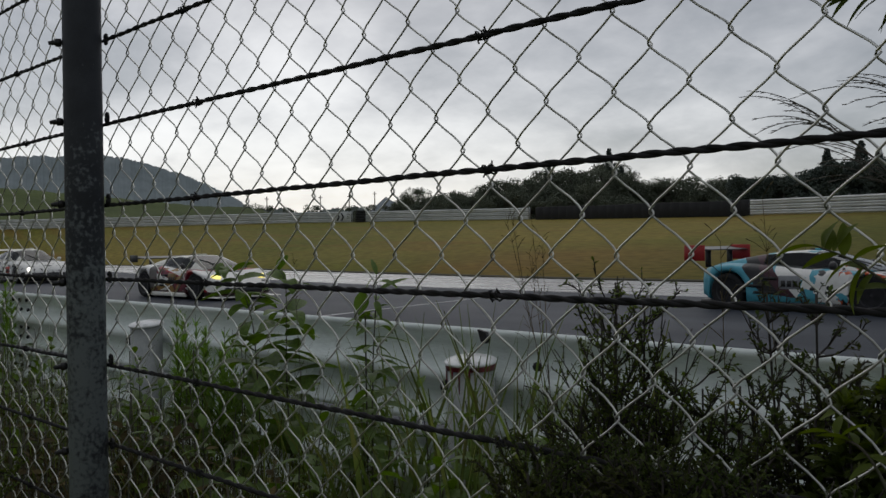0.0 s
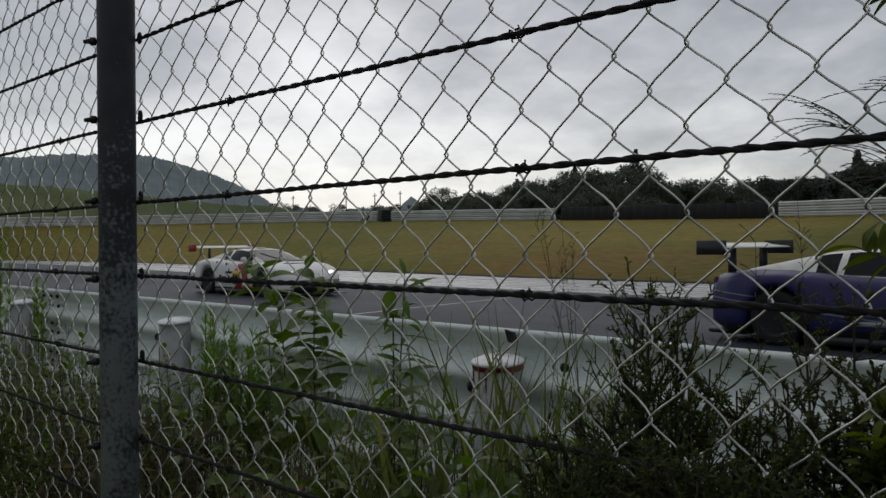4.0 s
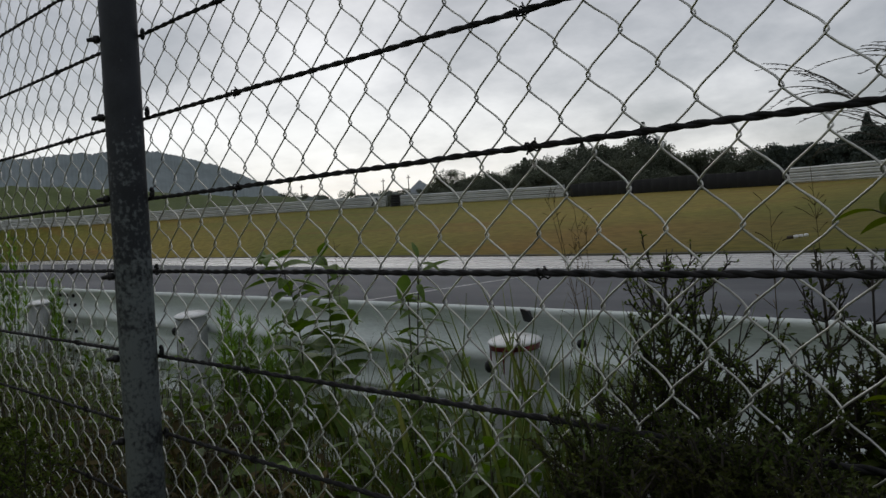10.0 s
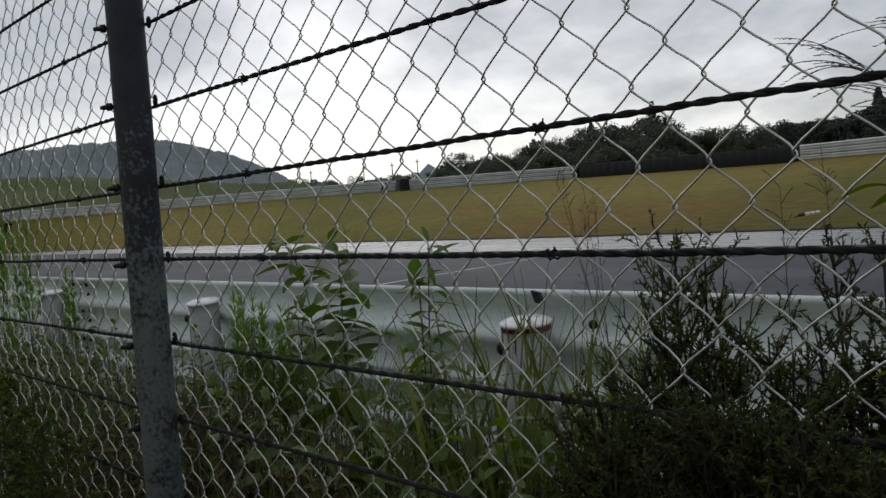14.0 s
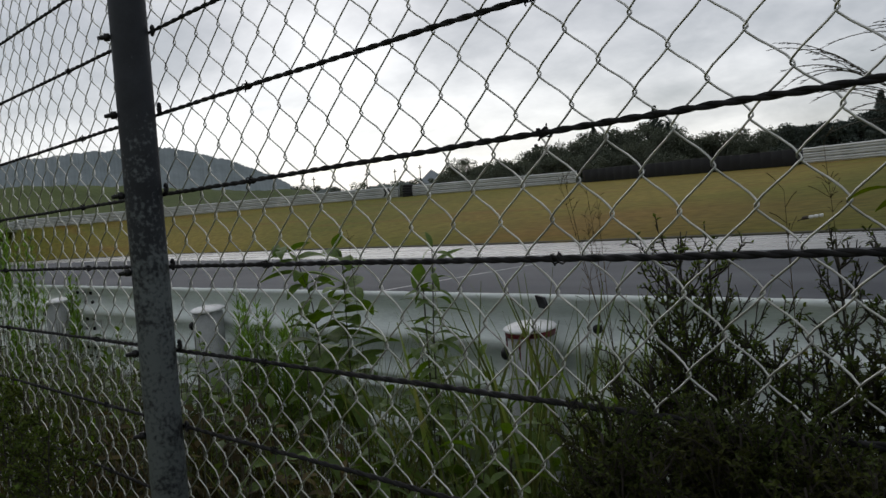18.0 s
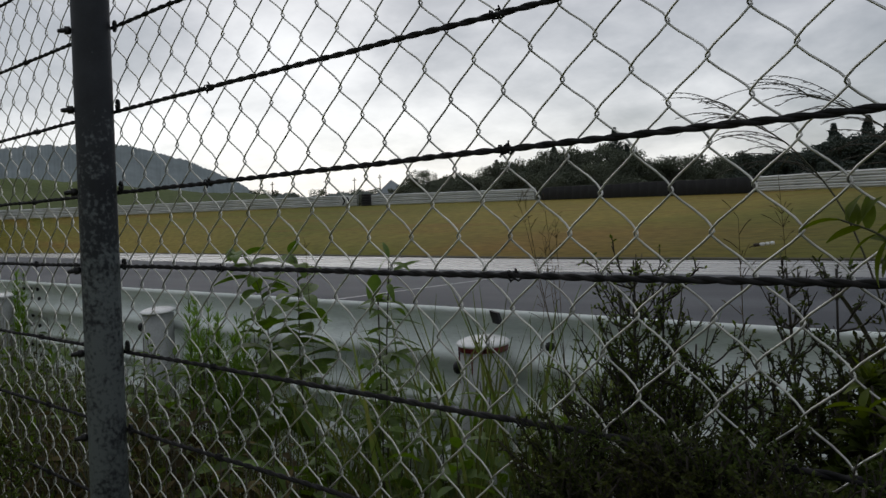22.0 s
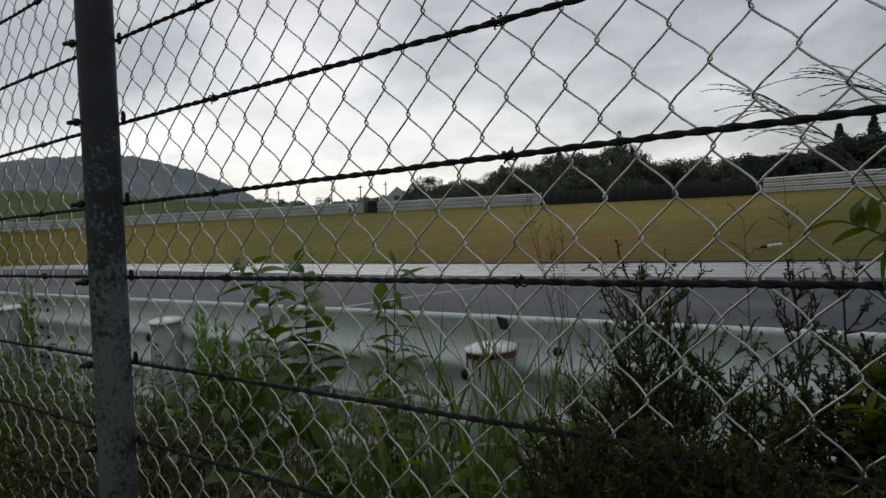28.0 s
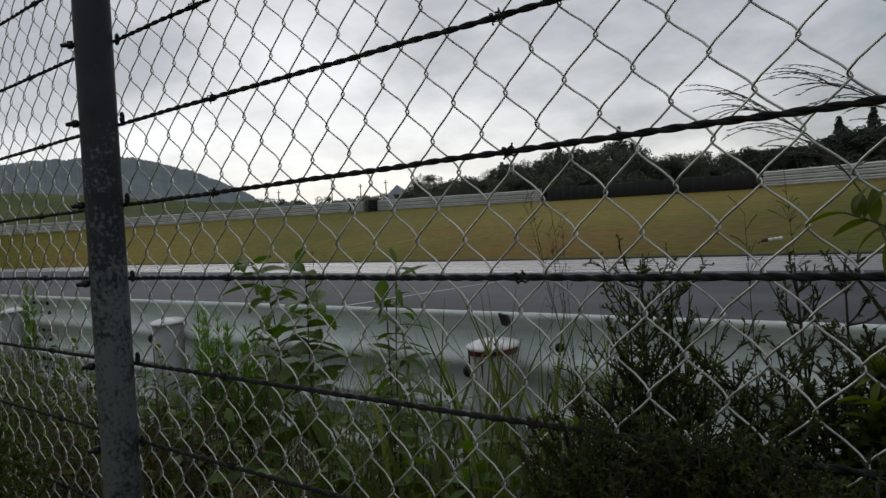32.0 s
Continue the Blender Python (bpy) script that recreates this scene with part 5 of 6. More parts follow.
def dry_stalk(line, seed, label):
    """A thin dry stalk with a loose seed head."""
    rnd = random.Random(seed)
    t = thing("dry_stalk", pose(*line[0]), label, "weed", "dry stalks")
    b = Vector(line[0])
    pts = [p - b for p in bezier(line, 8)]
    piece("stem", tube(pts, [0.0011 - 0.0008 * k / (len(pts) - 1) for k in range(len(pts))], 5), M_DEAD, t)
    side = []
    for k in range(16):
        p = pts[-1 - rnd.randrange(0, max(2, len(pts) // 3))]
        d = Vector((rnd.uniform(-1, 1), rnd.uniform(-0.6, 0.6), rnd.uniform(0.5, 1.4))).normalized() * rnd.uniform(0.012, 0.035)
        side.append(tube([tuple(p), tuple(p + d * 0.6), tuple(p + d + Vector((0, 0, -0.003)))], [0.0003, 0.0004, 0.0006], 4))
    piece("seed_head", joined(*side), M_DEAD, t, kind="stuff")


for i, (x, y, z, lx) in enumerate(((-1.164, 1.30, 1.47, 0.10), (-1.10, 1.30, 1.40, 0.05), (-1.124, 1.32, 1.34, 0.07), (-1.20, 1.34, 1.42, 0.12), (-1.06, 1.28, 1.37, 0.02),
                                    (-2.03, 1.42, 1.33, 0.03), (-0.53, 0.95, 1.36, 0.01), (-0.60, 1.2, 1.42, 0.03), (-1.14, 1.36, 1.30, -0.06))):
    dry_stalk([(x + lx * 1.3, y, 0), (x + lx, y, z * 0.65), (x + lx * 0.4, y, z * 0.88), (x, y, z)], 100 + i, "thin reddish-brown dry grass stalk with a loose seed head")


def plume(at, bend, seed, label, up=0.0):
    """Silver-grass plume: a stalk and a one-sided spray of fine drooping threads. Its foot is the thing's origin."""
    rnd = random.Random(seed)
    t = thing("plume_grass", pose(*at), label, "grass", "plume grasses")
    line = evenly(bezier([(0, 0, 0), (0.11, 0, 0.6), (0.15, 0, 1.1), (0.115, 0, 1.33 + up), (0.045, 0, 1.455 + up), (-0.020, 0, 1.51 + up), (-0.035 - bend * 0.05, 0, 1.53 + up)], 8), 60)
    piece("stalk", tube(line, [0.0034 - 0.0024 * k / (len(line) - 1) for k in range(len(line))], 6), M_STEM, t)
    for z_, az_, up_, ln_ in ((1.18, 8, 82, 0.26), (1.10, 185, 74, 0.22), (1.02, 20, 70, 0.30)):
        piece("blade", leaf(ln_, 0.011, 0.5, 0.3, 8), M_STEM, t, aim((0.145, 0, z_), az_, up_, 60))
    threads = []
    for k in range(17):
        p = line[-1 - rnd.randrange(0, 8)]
        ln = rnd.uniform(0.075, 0.150)
        lift = rnd.uniform(0.45, 1.15)
        q = [p]
        for j in range(1, 9):
            u = j / 8
            q.append(p + Vector((-ln * u, 0.025 * u * math.sin(k * 1.9), ln * (lift * u - 0.50 * u * u))))
        threads.append(tube([tuple(v) for v in q], [0.0006] * 7 + [0.0005, 0.0003], 4))
        for j in range(2, 9):
            for _ in range(3):
                d = Vector((rnd.uniform(-0.009, -0.005), rnd.uniform(-0.001, 0.001), rnd.uniform(-0.0012, 0.0012)))
                a_ = q[j - 1].lerp(q[j], rnd.random())
                threads.append(tube([tuple(a_), tuple(a_ + d)], [0.0006, 0.0003], 3))
    piece("plume", joined(*threads), M_PLUME, t, kind="stuff")
    return t


plume_a = plume((-0.535, 1.30, 0), 0.55, 5, "arching silver-grass plume swaying above the fence wires")
plume_b = plume((-0.40, 1.30, 0), 0.50, 6, "second arching silver-grass plume, drooping to one side", 0.014)


def leaf_branch(name, line, leaves, mat, label):
    """A branch with large leaves given as (share along the branch, azimuth, pitch, length)."""
    t = thing(name, pose(*line[0]), label, "branch", "leafy branches by the fence")
    b = Vector(line[0])
    pts = [p - b for p in bezier(line, 10)]
    piece("twig", tube(pts, [0.0021 - 0.0014 * k / (len(pts) - 1) for k in range(len(pts))], 6), M_STEM, t)
    for q, az, pitch, ln, wd in leaves:
        p = pts[int(q * (len(pts) - 1))]
        piece("leaf", leaf(ln * 1.10, ln * 1.10 * wd, 0.7, 0.25, 8), mat, t, aim(p, az, pitch, 35 * math.sin(az)))
    return t


leaf_branch("leafy_branch", [(-0.18, 0.80, 0.9), (-0.215, 0.74, 1.16), (-0.247, 0.71, 1.300), (-0.277, 0.695, 1.340), (-0.312, 0.69, 1.357)],
            [(0.99, 185, 4, 0.030, 0.42), (0.97, 60, 75, 0.024, 0.5), (0.88, 190, -10, 0.026, 0.36), (0.90, 20, 66, 0.026, 0.45), (0.80, 195, -28, 0.026, 0.40), (0.76, 215, -62, 0.034, 0.40),
             (0.82, 10, 40, 0.026, 0.42), (0.70, 200, -50, 0.024, 0.45), (0.66, 0, 20, 0.028, 0.45), (0.60, 205, 10, 0.026, 0.42), (0.94, 110, 60, 0.024, 0.5), (0.86, 90, 80, 0.026, 0.45), (0.74, 175, 25, 0.022, 0.4)], M_BIG,
            "leafy branch with soft green pointed leaves against the netting")
leaf_branch("leafy_branch", [(-0.17, 0.88, 1.1), (-0.215, 0.84, 1.43), (-0.255, 0.81, 1.540), (-0.290, 0.80, 1.570), (-0.315, 0.80, 1.580)],
            [(0.99, 190, -8, 0.030, 0.34), (0.95, 185, -24, 0.036, 0.26), (0.88, 190, -6, 0.038, 0.28), (0.80, 200, -30, 0.040, 0.24), (0.74, 188, -12, 0.036, 0.30), (0.68, 195, -42, 0.034, 0.28),
             (0.92, 60, 50, 0.030, 0.3), (0.84, 30, 62, 0.032, 0.28), (0.76, 50, 35, 0.034, 0.3), (0.62, 200, -20, 0.036, 0.26)], M_SHRUB, "dark drooping narrow leaves hanging above the fence wires")
leaf_branch("leafy_branch", [(-0.16, 0.64, 0.8), (-0.20, 0.65, 1.05), (-0.252, 0.655, 1.195), (-0.292, 0.66, 1.222)],
            [(0.99, 178, 5, 0.022, 0.38), (0.92, 30, 45, 0.020, 0.42), (0.85, 190, 20, 0.022, 0.40), (0.75, 20, -10, 0.020, 0.42), (0.95, 100, 60, 0.018, 0.45), (0.70, 200, -25, 0.020, 0.42), (0.80, 120, 30, 0.020, 0.4)], M_BIG,
            "green leafy sprig low on the near side of the fence")


# ---------------------------------------------------------------- racing cars
def livery(name, base, bands, patches=(), rough=0.42):
    """Car paint: a base colour with straight bands (colour, direction, from, to) and torn patches (colour, scale, threshold, direction, from, to)."""
    m = bpy.data.materials.new(name)
    m.use_nodes = True
    n, l = m.node_tree.nodes, m.node_tree.links
    b = n["Principled BSDF"]
    b.inputs["Roughness"].default_value = rough
    b.inputs["Specular IOR Level"].default_value = 0.4
    co = n.new("ShaderNodeTexCoord")

    def math_node(op, a, c):
        x = n.new("ShaderNodeMath")
        x.operation = op
        for i, v in enumerate((a, c)):
            if isinstance(v, (int, float)):
                x.inputs[i].default_value = v
            else:
                l.new(v, x.inputs[i])
        return x.outputs[0]

    def inside(direction, lo, hi):
        d = n.new("ShaderNodeVectorMath")
        d.operation = "DOT_PRODUCT"
        d.inputs[1].default_value = direction
        l.new(co.outputs["Object"], d.inputs[0])
        return math_node("MULTIPLY", math_node("GREATER_THAN", d.outputs["Value"], lo), math_node("LESS_THAN", d.outputs["Value"], hi))

    rgb = n.new("ShaderNodeRGB")
    rgb.outputs[0].default_value = (*base, 1)
    last = rgb.outputs[0]
    layers = [(c, inside(d, lo, hi)) for c, d, lo, hi in bands]
    for c, scale, th, d, lo, hi in patches:
        t = n.new("ShaderNodeTexNoise")
        t.inputs["Scale"].default_value, t.inputs["Detail"].default_value = scale, 3.5
        l.new(co.outputs["Object"], t.inputs["Vector"])
        layers.append((c, math_node("MULTIPLY", math_node("GREATER_THAN", t.outputs["Fac"], th), inside(d, lo, hi))))
    for c, fac in layers:
        mx = n.new("ShaderNodeMixRGB")
        mx.inputs[2].default_value = (*c, 1)
        l.new(fac, mx.inputs["Fac"])
        l.new(last, mx.inputs[1])
        last = mx.outputs[0]
    # road film of a wet race
    film = n.new("ShaderNodeTexNoise")
    film.inputs["Scale"].default_value, film.inputs["Detail"].default_value = 5.0, 5.0
    l.new(co.outputs["Object"], film.inputs["Vector"])
    hs = n.new("ShaderNodeHueSaturation")
    r = n.new("ShaderNodeMapRange")
    r.inputs["To Min"].default_value, r.inputs["To Max"].default_value = 0.72, 1.15
    l.new(film.outputs["Fac"], r.inputs["Value"])
    l.new(r.outputs[0], hs.inputs["Value"])
    l.new(last, hs.inputs["Color"])
    l.new(hs.outputs[0], b.inputs["Base Color"])
    return m


M_TYRE = material("wet_tyre_rubber", (0.018, 0.018, 0.019), (0.028, 0.028, 0.03), scale=10, fine=80, rough=0.75, bump=0.2, bump_size=0.004, spec=0.15)
M_RIM = material("dark_alloy_rim", (0.05, 0.05, 0.055), (0.025, 0.025, 0.028), scale=10, fine=80, rough=0.35, metal=0.8, bump=0.0)
M_RIM_PALE = material("pale_alloy_rim", (0.55, 0.55, 0.55), (0.35, 0.35, 0.35), scale=10, fine=80, rough=0.35, metal=0.6, bump=0.0)
M_CARBON = material("black_carbon_trim", (0.014, 0.014, 0.016), (0.022, 0.022, 0.024), scale=20, fine=150, rough=0.4, bump=0.05)
M_INTERIOR = material("dark_cabin", (0.012, 0.012, 0.013), (0.02, 0.02, 0.02), scale=6, fine=30, rough=0.9)
M_LAMP = material("lit_white_headlight", (0.9, 0.9, 0.85), rough=0.2, bump=0, glow=((1.0, 0.96, 0.85), 3.0))
M_LAMP_YELLOW = material("lit_yellow_headlight", (0.9, 0.85, 0.3), rough=0.2, bump=0, glow=((0.98, 0.80, 0.22), 1.3))
M_PANEL_RED = material("red_class_panel", (0.55, 0.06, 0.03), (0.5, 0.05, 0.03), rough=0.4, bump=0)
M_PANEL_GREY = material("grey_class_panel", (0.26, 0.27, 0.28), (0.18, 0.19, 0.20), scale=6, rough=0.4, bump=0)
M_PANEL_YELLOW = material("yellow_class_panel", (0.75, 0.5, 0.05), (0.7, 0.45, 0.05), rough=0.4, bump=0)
M_PANEL_GREEN = material("green_class_panel", (0.12, 0.30, 0.10), (0.10, 0.25, 0.08), rough=0.4, bump=0)
M_PANEL_GOLD = material("brown_gold_panel", (0.26, 0.15, 0.035), (0.16, 0.08, 0.02), scale=6, rough=0.4, bump=0)
M_INK = material("black_ink", (0.012, 0.012, 0.012), rough=0.5, bump=0)
M_WHITE_PAINT = material("white_car_paint", (0.82, 0.81, 0.74), (0.68, 0.67, 0.61), scale=6, rough=0.42, spec=0.3, bump=0)
M_RED_PAINT = material("red_car_paint", (0.36, 0.025, 0.025), (0.28, 0.02, 0.02), scale=6, rough=0.42, spec=0.3, bump=0)


def glass_material():
    m = bpy.data.materials.new("tinted_car_glass")
    m.use_nodes = True
    b = m.node_tree.nodes["Principled BSDF"]
    b.inputs["Base Color"].default_value = (0.10, 0.11, 0.11, 1)
    b.inputs["Transmission Weight"].default_value = 0.9
    b.inputs["Roughness"].default_value, b.inputs["IOR"].default_value = 0.06, 1.25
    return m


M_GLASS = glass_material()


def race_car(spec):
    s = spec
    car = thing("racing_car", pose(0, 0, 0), s["label"], "racing car", "racing cars on the track")
    L, xr_w, xf_w, R = s["length"], s["rear_axle"], s["front_axle"], s["tyre"]
    back = s.get("tail", -L / 2)
    xs = sorted(set(np.round(np.linspace(back, L / 2, 60), 3).tolist()
                    + [round(x + R * 1.16 * math.cos(a), 3) for x in (xr_w, xf_w) for a in np.linspace(0, math.pi, 13)]))

    def curve(key, x):
        return float(np.interp(x, [p[0] for p in s[key]], [p[1] for p in s[key]]))

    rows = []
    for x in xs:
        w, zc, zs, zb = curve("half_width", x), curve("deck", x), curve("shoulder", x), curve("floor", x)
        arch = 0.0
        for xw in (xr_w, xf_w):
            q = (R * 1.16) ** 2 - (x - xw) ** 2
            if q > 0:
                arch = max(arch, R + math.sqrt(q))
        zl = max(zb + 0.03, min(arch, zs - 0.06))
        inner = (w - 0.30, max(zb, zl - 0.01)) if arch > zb + 0.05 else (w - 0.12, zb)
        h = zs - zl
        rows.append([(0.0, zb), inner, (w - 0.015, zl), (w + 0.004, zl + h * 0.3), (w, zl + h * 0.62), (w - 0.025, zl + h * 0.88), (w - 0.07, zs),
                     (w * 0.78, zs + (zc - zs) * 0.55), (w * 0.42, zs + (zc - zs) * 0.92), (0.0, zc)])
    k = len(rows[0])
    verts = []
    for x, r in zip(xs, rows):
        verts += [(x, -y, z) for y, z in r] + [(x, y, z) for y, z in r[-2:0:-1]]
    m = 2 * k - 2
    faces = [(i * m + j, i * m + (j + 1) % m, (i + 1) * m + (j + 1) % m, (i + 1) * m + j) for i in range(len(xs) - 1) for j in range(m)]
    faces += [tuple(range(m))[::-1], tuple((len(xs) - 1) * m + j for j in range(m))]
    piece("body", (verts, faces), s["paint"], car)

    # cabin: pillars and roof in paint, openings filled with glass
    cx = np.linspace(s["cabin"][0][0], s["cabin"][-1][0], 33)
    cab = []
    for x in cx:
        zr = curve("cabin", x)
        zb_ = min(curve("shoulder", x), zr) - 0.05
        wb = curve("cabin_width", x)
        wr = wb - 0.22 * max(0.0, min(1.0, (zr - zb_) / 0.42)) - 0.02
        h = zr - zb_
        cab.append([(wb, zb_), (wb - 0.015, zb_ + h * 0.25), (wb + (wr - wb) * 0.62, zb_ + h * 0.66), (wr, zb_ + h * 0.90), (wr - 0.10, zb_ + h * 0.97), (wr * 0.45, zr - 0.004), (0.0, zr)])
    c = len(cab[0])
    span = 2 * c - 1

    def shell(keep, grow=0.0, lift=0.0, side=0):
        v, f = [], []
        for x, r in zip(cx, cab):
            v += [(x, -(y + grow), z + lift) for y, z in r] + [(x, y + grow, z + lift) for y, z in r[-2::-1]]
        for i in range(len(cx) - 1):
            for j in range(span - 1):
                if keep(0.5 * (cx[i] + cx[i + 1]), min(j, span - 2 - j)) and (side == 0 or (side < 0) == (j < span / 2 - 1)):
                    f.append((i * span + j, i * span + j + 1, (i + 1) * span + j + 1, (i + 1) * span + j))
        used = {q: n_ for n_, q in enumerate(sorted({q for g in f for q in g}))}
        v2, f2 = [v[q] for q in used], []
        for g in f:
            g = tuple(used[q] for q in g)
            p = [Vector(v2[q]) for q in g]
            mid = (p[0] + p[1] + p[2] + p[3]) * 0.25
            out = (p[2] - p[0]).cross(p[3] - p[1]).dot(mid - Vector((mid.x * 0.8, 0, 0.4)))
            f2.append(g if out > 0 else g[::-1])
        return v2, f2

    ws, rs_, sa, sb = s["screen"], s["rear_screen"], s["side_glass"][0], s["side_glass"][1]

    def kind(x, j):
        if x > ws and j >= 3:
            return "screen"
        if rs_[0] < x < rs_[1] and j >= 4:
            return "rear"
        if j in (1, 2) and sa < x < sb and abs(x - s["pillar"]) > 0.06:
            return "side"
        return "paint"

    piece("roof", shell(lambda x, j: kind(x, j) == "paint"), s["roof_paint"], car)
    piece("windscreen", shell(lambda x, j: kind(x, j) == "screen", 0, 0), M_GLASS, car, label="tinted windscreen")
    piece("rear_window", shell(lambda x, j: kind(x, j) == "rear", 0, 0), M_GLASS, car)
    for y in (-1, 1):
        piece("side_window", shell(lambda x, j: kind(x, j) == "side" and x > s["pillar"], 0, 0, y), M_GLASS, car)
        if any(kind(x, 1) == "side" and x < s["pillar"] for x in cx):
            piece("quarter_window", shell(lambda x, j: kind(x, j) == "side" and x < s["pillar"], 0, 0, y), M_GLASS, car)
    piece("cabin_lining", shell(lambda x, j: True, -0.05, -0.04), M_INTERIOR, car)
    wiper_x = ws + 0.30
    piece("wiper", tube([(s["cabin"][-1][0] - 0.05, -0.05, curve("deck", wiper_x + 0.3) + 0.03), (wiper_x, -0.35, curve("cabin", wiper_x) + 0.005)], 0.012, 5), M_CARBON, car)

    # aero parts
    nose, tail = L / 2, back
    wf = s["half_width"][-1][1]
    piece("splitter", block(nose - 0.55, nose + 0.10, -0.93, 0.93, 0.055, 0.085, 0.012), s.get("splitter_paint", M_CARBON), car)
    for y in (-1, 1):
        piece("side_skirt", block(xr_w + R * 1.25, xf_w - R * 1.25, *(sorted((y * 0.90, y * 0.99))), 0.06, 0.16, 0.012), s.get("skirt_paint", M_CARBON), car)
        piece("canard", moved(block(-0.16, 0.16, -0.06, 0.06, -0.008, 0.008, 0.004), pose(nose - 0.28, y * (wf + 0.05), 0.42, 0, -12, 0)), M_CARBON, car)
        piece("mirror", joined(tube([(0, 0, 0), (0.02, y * 0.14, 0.05)], 0.012, 5),
                                     moved(lathe([(0.02, -0.05), (0.07, -0.03), (0.08, 0.03), (0.06, 0.07), (0.01, 0.08)], 10), pose(0.02, y * 0.19, 0.06, 0, 90, 0))), s["mirror_paint"], car,
                    pose(s["mirror"], y * (curve("cabin_width", s["mirror"]) + 0.0), curve("shoulder", s["mirror"]) + 0.06))
        lamp = lathe([(0.02, -0.10), (0.085, -0.05), (0.100, 0.0), (0.088, 0.035), (0.045, 0.055), (0.005, 0.06)], 14)
        lx = nose - s["lamp"][0]
        lamp = [(a * (0.75 if s["lamp"][3] > 1 else 1.0), b * s["lamp"][3], cc) for a, b, cc in lamp[0]], lamp[1]
        piece("headlight", moved(lamp, pose(lx, y * s["lamp"][1], s["lamp"][2], 0, 62, y * 24)), s["lamp_glow"], car, label="lit headlight")
        if s.get("fog"):
            piece("fog_light", moved(lathe([(0.02, -0.05), (0.055, -0.02), (0.065, 0.0), (0.05, 0.02), (0.005, 0.03)], 12), pose(nose + 0.01, y * 0.58, 0.31, 0, 80, y * 24)), M_LAMP, car, label="lit fog light")
        piece("tail_light", block(tail - 0.012, tail + 0.03, *(sorted((y * 0.45, y * 0.80))), s["deck"][0][1] - 0.16, s["deck"][0][1] - 0.06, 0.01), M_RED, car)
    piece("grille", block(nose - 0.06, nose + 0.015, -0.62, 0.62, 0.16, s["grille"], 0.03), M_CARBON, car)
    piece("bonnet_vent", block(xf_w - 0.25, xf_w + 0.10, -0.35, 0.35, curve("deck", xf_w) - 0.03, curve("deck", xf_w) + 0.004, 0.01), M_CARBON, car)
    piece("diffuser", block(tail - 0.10, tail + 0.45, -0.80, 0.80, 0.09, 0.16, 0.02), M_CARBON, car)
    wz, wx, ww = s["wing"]
    foil = [(0.17, 0.0), (0.12, 0.022), (0.0, 0.032), (-0.12, 0.045), (-0.20, 0.07), (-0.12, 0.03), (0.0, 0.008), (0.12, -0.004)]
    fv = [(a, y, z) for y in np.linspace(-ww, ww, 7) for a, z in foil]
    ff = [(i * 8 + j, i * 8 + (j + 1) % 8, (i + 1) * 8 + (j + 1) % 8, (i + 1) * 8 + j) for i in range(6) for j in range(8)] + [tuple(range(8))[::-1], tuple(48 + j for j in range(8))]
    wing = piece("rear_wing", (fv, ff), s["wing_paint"], car, pose(wx, 0, wz))
    for y in (-1, 1):
        piece("endplate", block(-0.24, 0.20, *(sorted((y * (ww - 0.008), y * (ww + 0.012)))), -s.get("plate", 0.09), 0.10, 0.006), s["endplate_paint"], wing)
        piece("wing_stay", block(-0.06, 0.06, *(sorted((y * 0.42, y * 0.445))), curve("deck", wx + 0.2) - wz - 0.05, 0.01, 0.006), M_CARBON, wing)
    # door panel for the race number, kept to plain bars
    px0 = s["number_x"]
    wy = curve("half_width", px0) + 0.012
    for y in (-1, 1):
        pn = piece("number_panel", block(px0 - 0.20, px0 + 0.20, *(sorted((y * (wy - 0.03), y * wy))), s.get("panel_z", 0.40), s.get("panel_z", 0.40) + 0.24, 0.008), s["panel"], car)
        for i in range(3):
            piece("bar", block(px0 - 0.15 + 0.11 * i, px0 - 0.07 + 0.11 * i, *(sorted((y * wy, y * (wy + 0.003)))), s.get("panel_z", 0.40) + 0.04, s.get("panel_z", 0.40) + 0.15), M_INK, pn)
        for i, (bx, bw, bz) in enumerate(((px0 - 0.75, 0.24, 0.42), (px0 - 0.62, 0.34, 0.30), (px0 - 0.40, 0.16, 0.56))):
            piece("sponsor_bar", block(bx - bw, bx + bw, *(sorted((y * (wy - 0.03), y * (curve("half_width", bx) + 0.008)))), bz, bz + 0.055), s["ink"], car)
    piece("roof_vent", block(-0.10, 0.10, -0.10, 0.10, -0.02, 0.025, 0.008), s["roof_paint"], car, pose(s["cabin"][len(s["cabin"]) // 2][0] + 0.1, 0, s["cabin"][len(s["cabin"]) // 2][1]))
    piece("antenna", tube([(0, 0, 0), (-0.04, 0, 0.22)], [0.006, 0.003], 5), M_CARBON, car, pose(s["cabin"][len(s["cabin"]) // 2][0] - 0.2, 0.2, s["cabin"][len(s["cabin"]) // 2][1] - 0.03))

    # wheels: the tyre carries its rim
    tyre = mesh_data("wheel", *moved(lathe([(R * 0.66, -0.13), (R * 0.80, -0.145), (R * 0.95, -0.14), (R, -0.11), (R, 0.11), (R * 0.95, 0.14), (R * 0.80, 0.145), (R * 0.66, 0.13)], 30), pose(0, 0, 0, 90)), M_TYRE)
    ring = lathe([(R * 0.60, -0.13), (R * 0.68, -0.135), (R * 0.68, 0.135), (R * 0.60, 0.13), (R * 0.60, -0.12)], 30)
    spokes = []
    for i in range(10):
        spokes.append(moved(block(R * 0.08, R * 0.63, -0.018, 0.018, 0.085, 0.115, 0.006), pose(0, 0, 0, 0, 0, 36 * i)))
    hub = lathe([(R * 0.16, 0.04), (R * 0.16, 0.11), (R * 0.09, 0.13), (R * 0.02, 0.13)], 14)
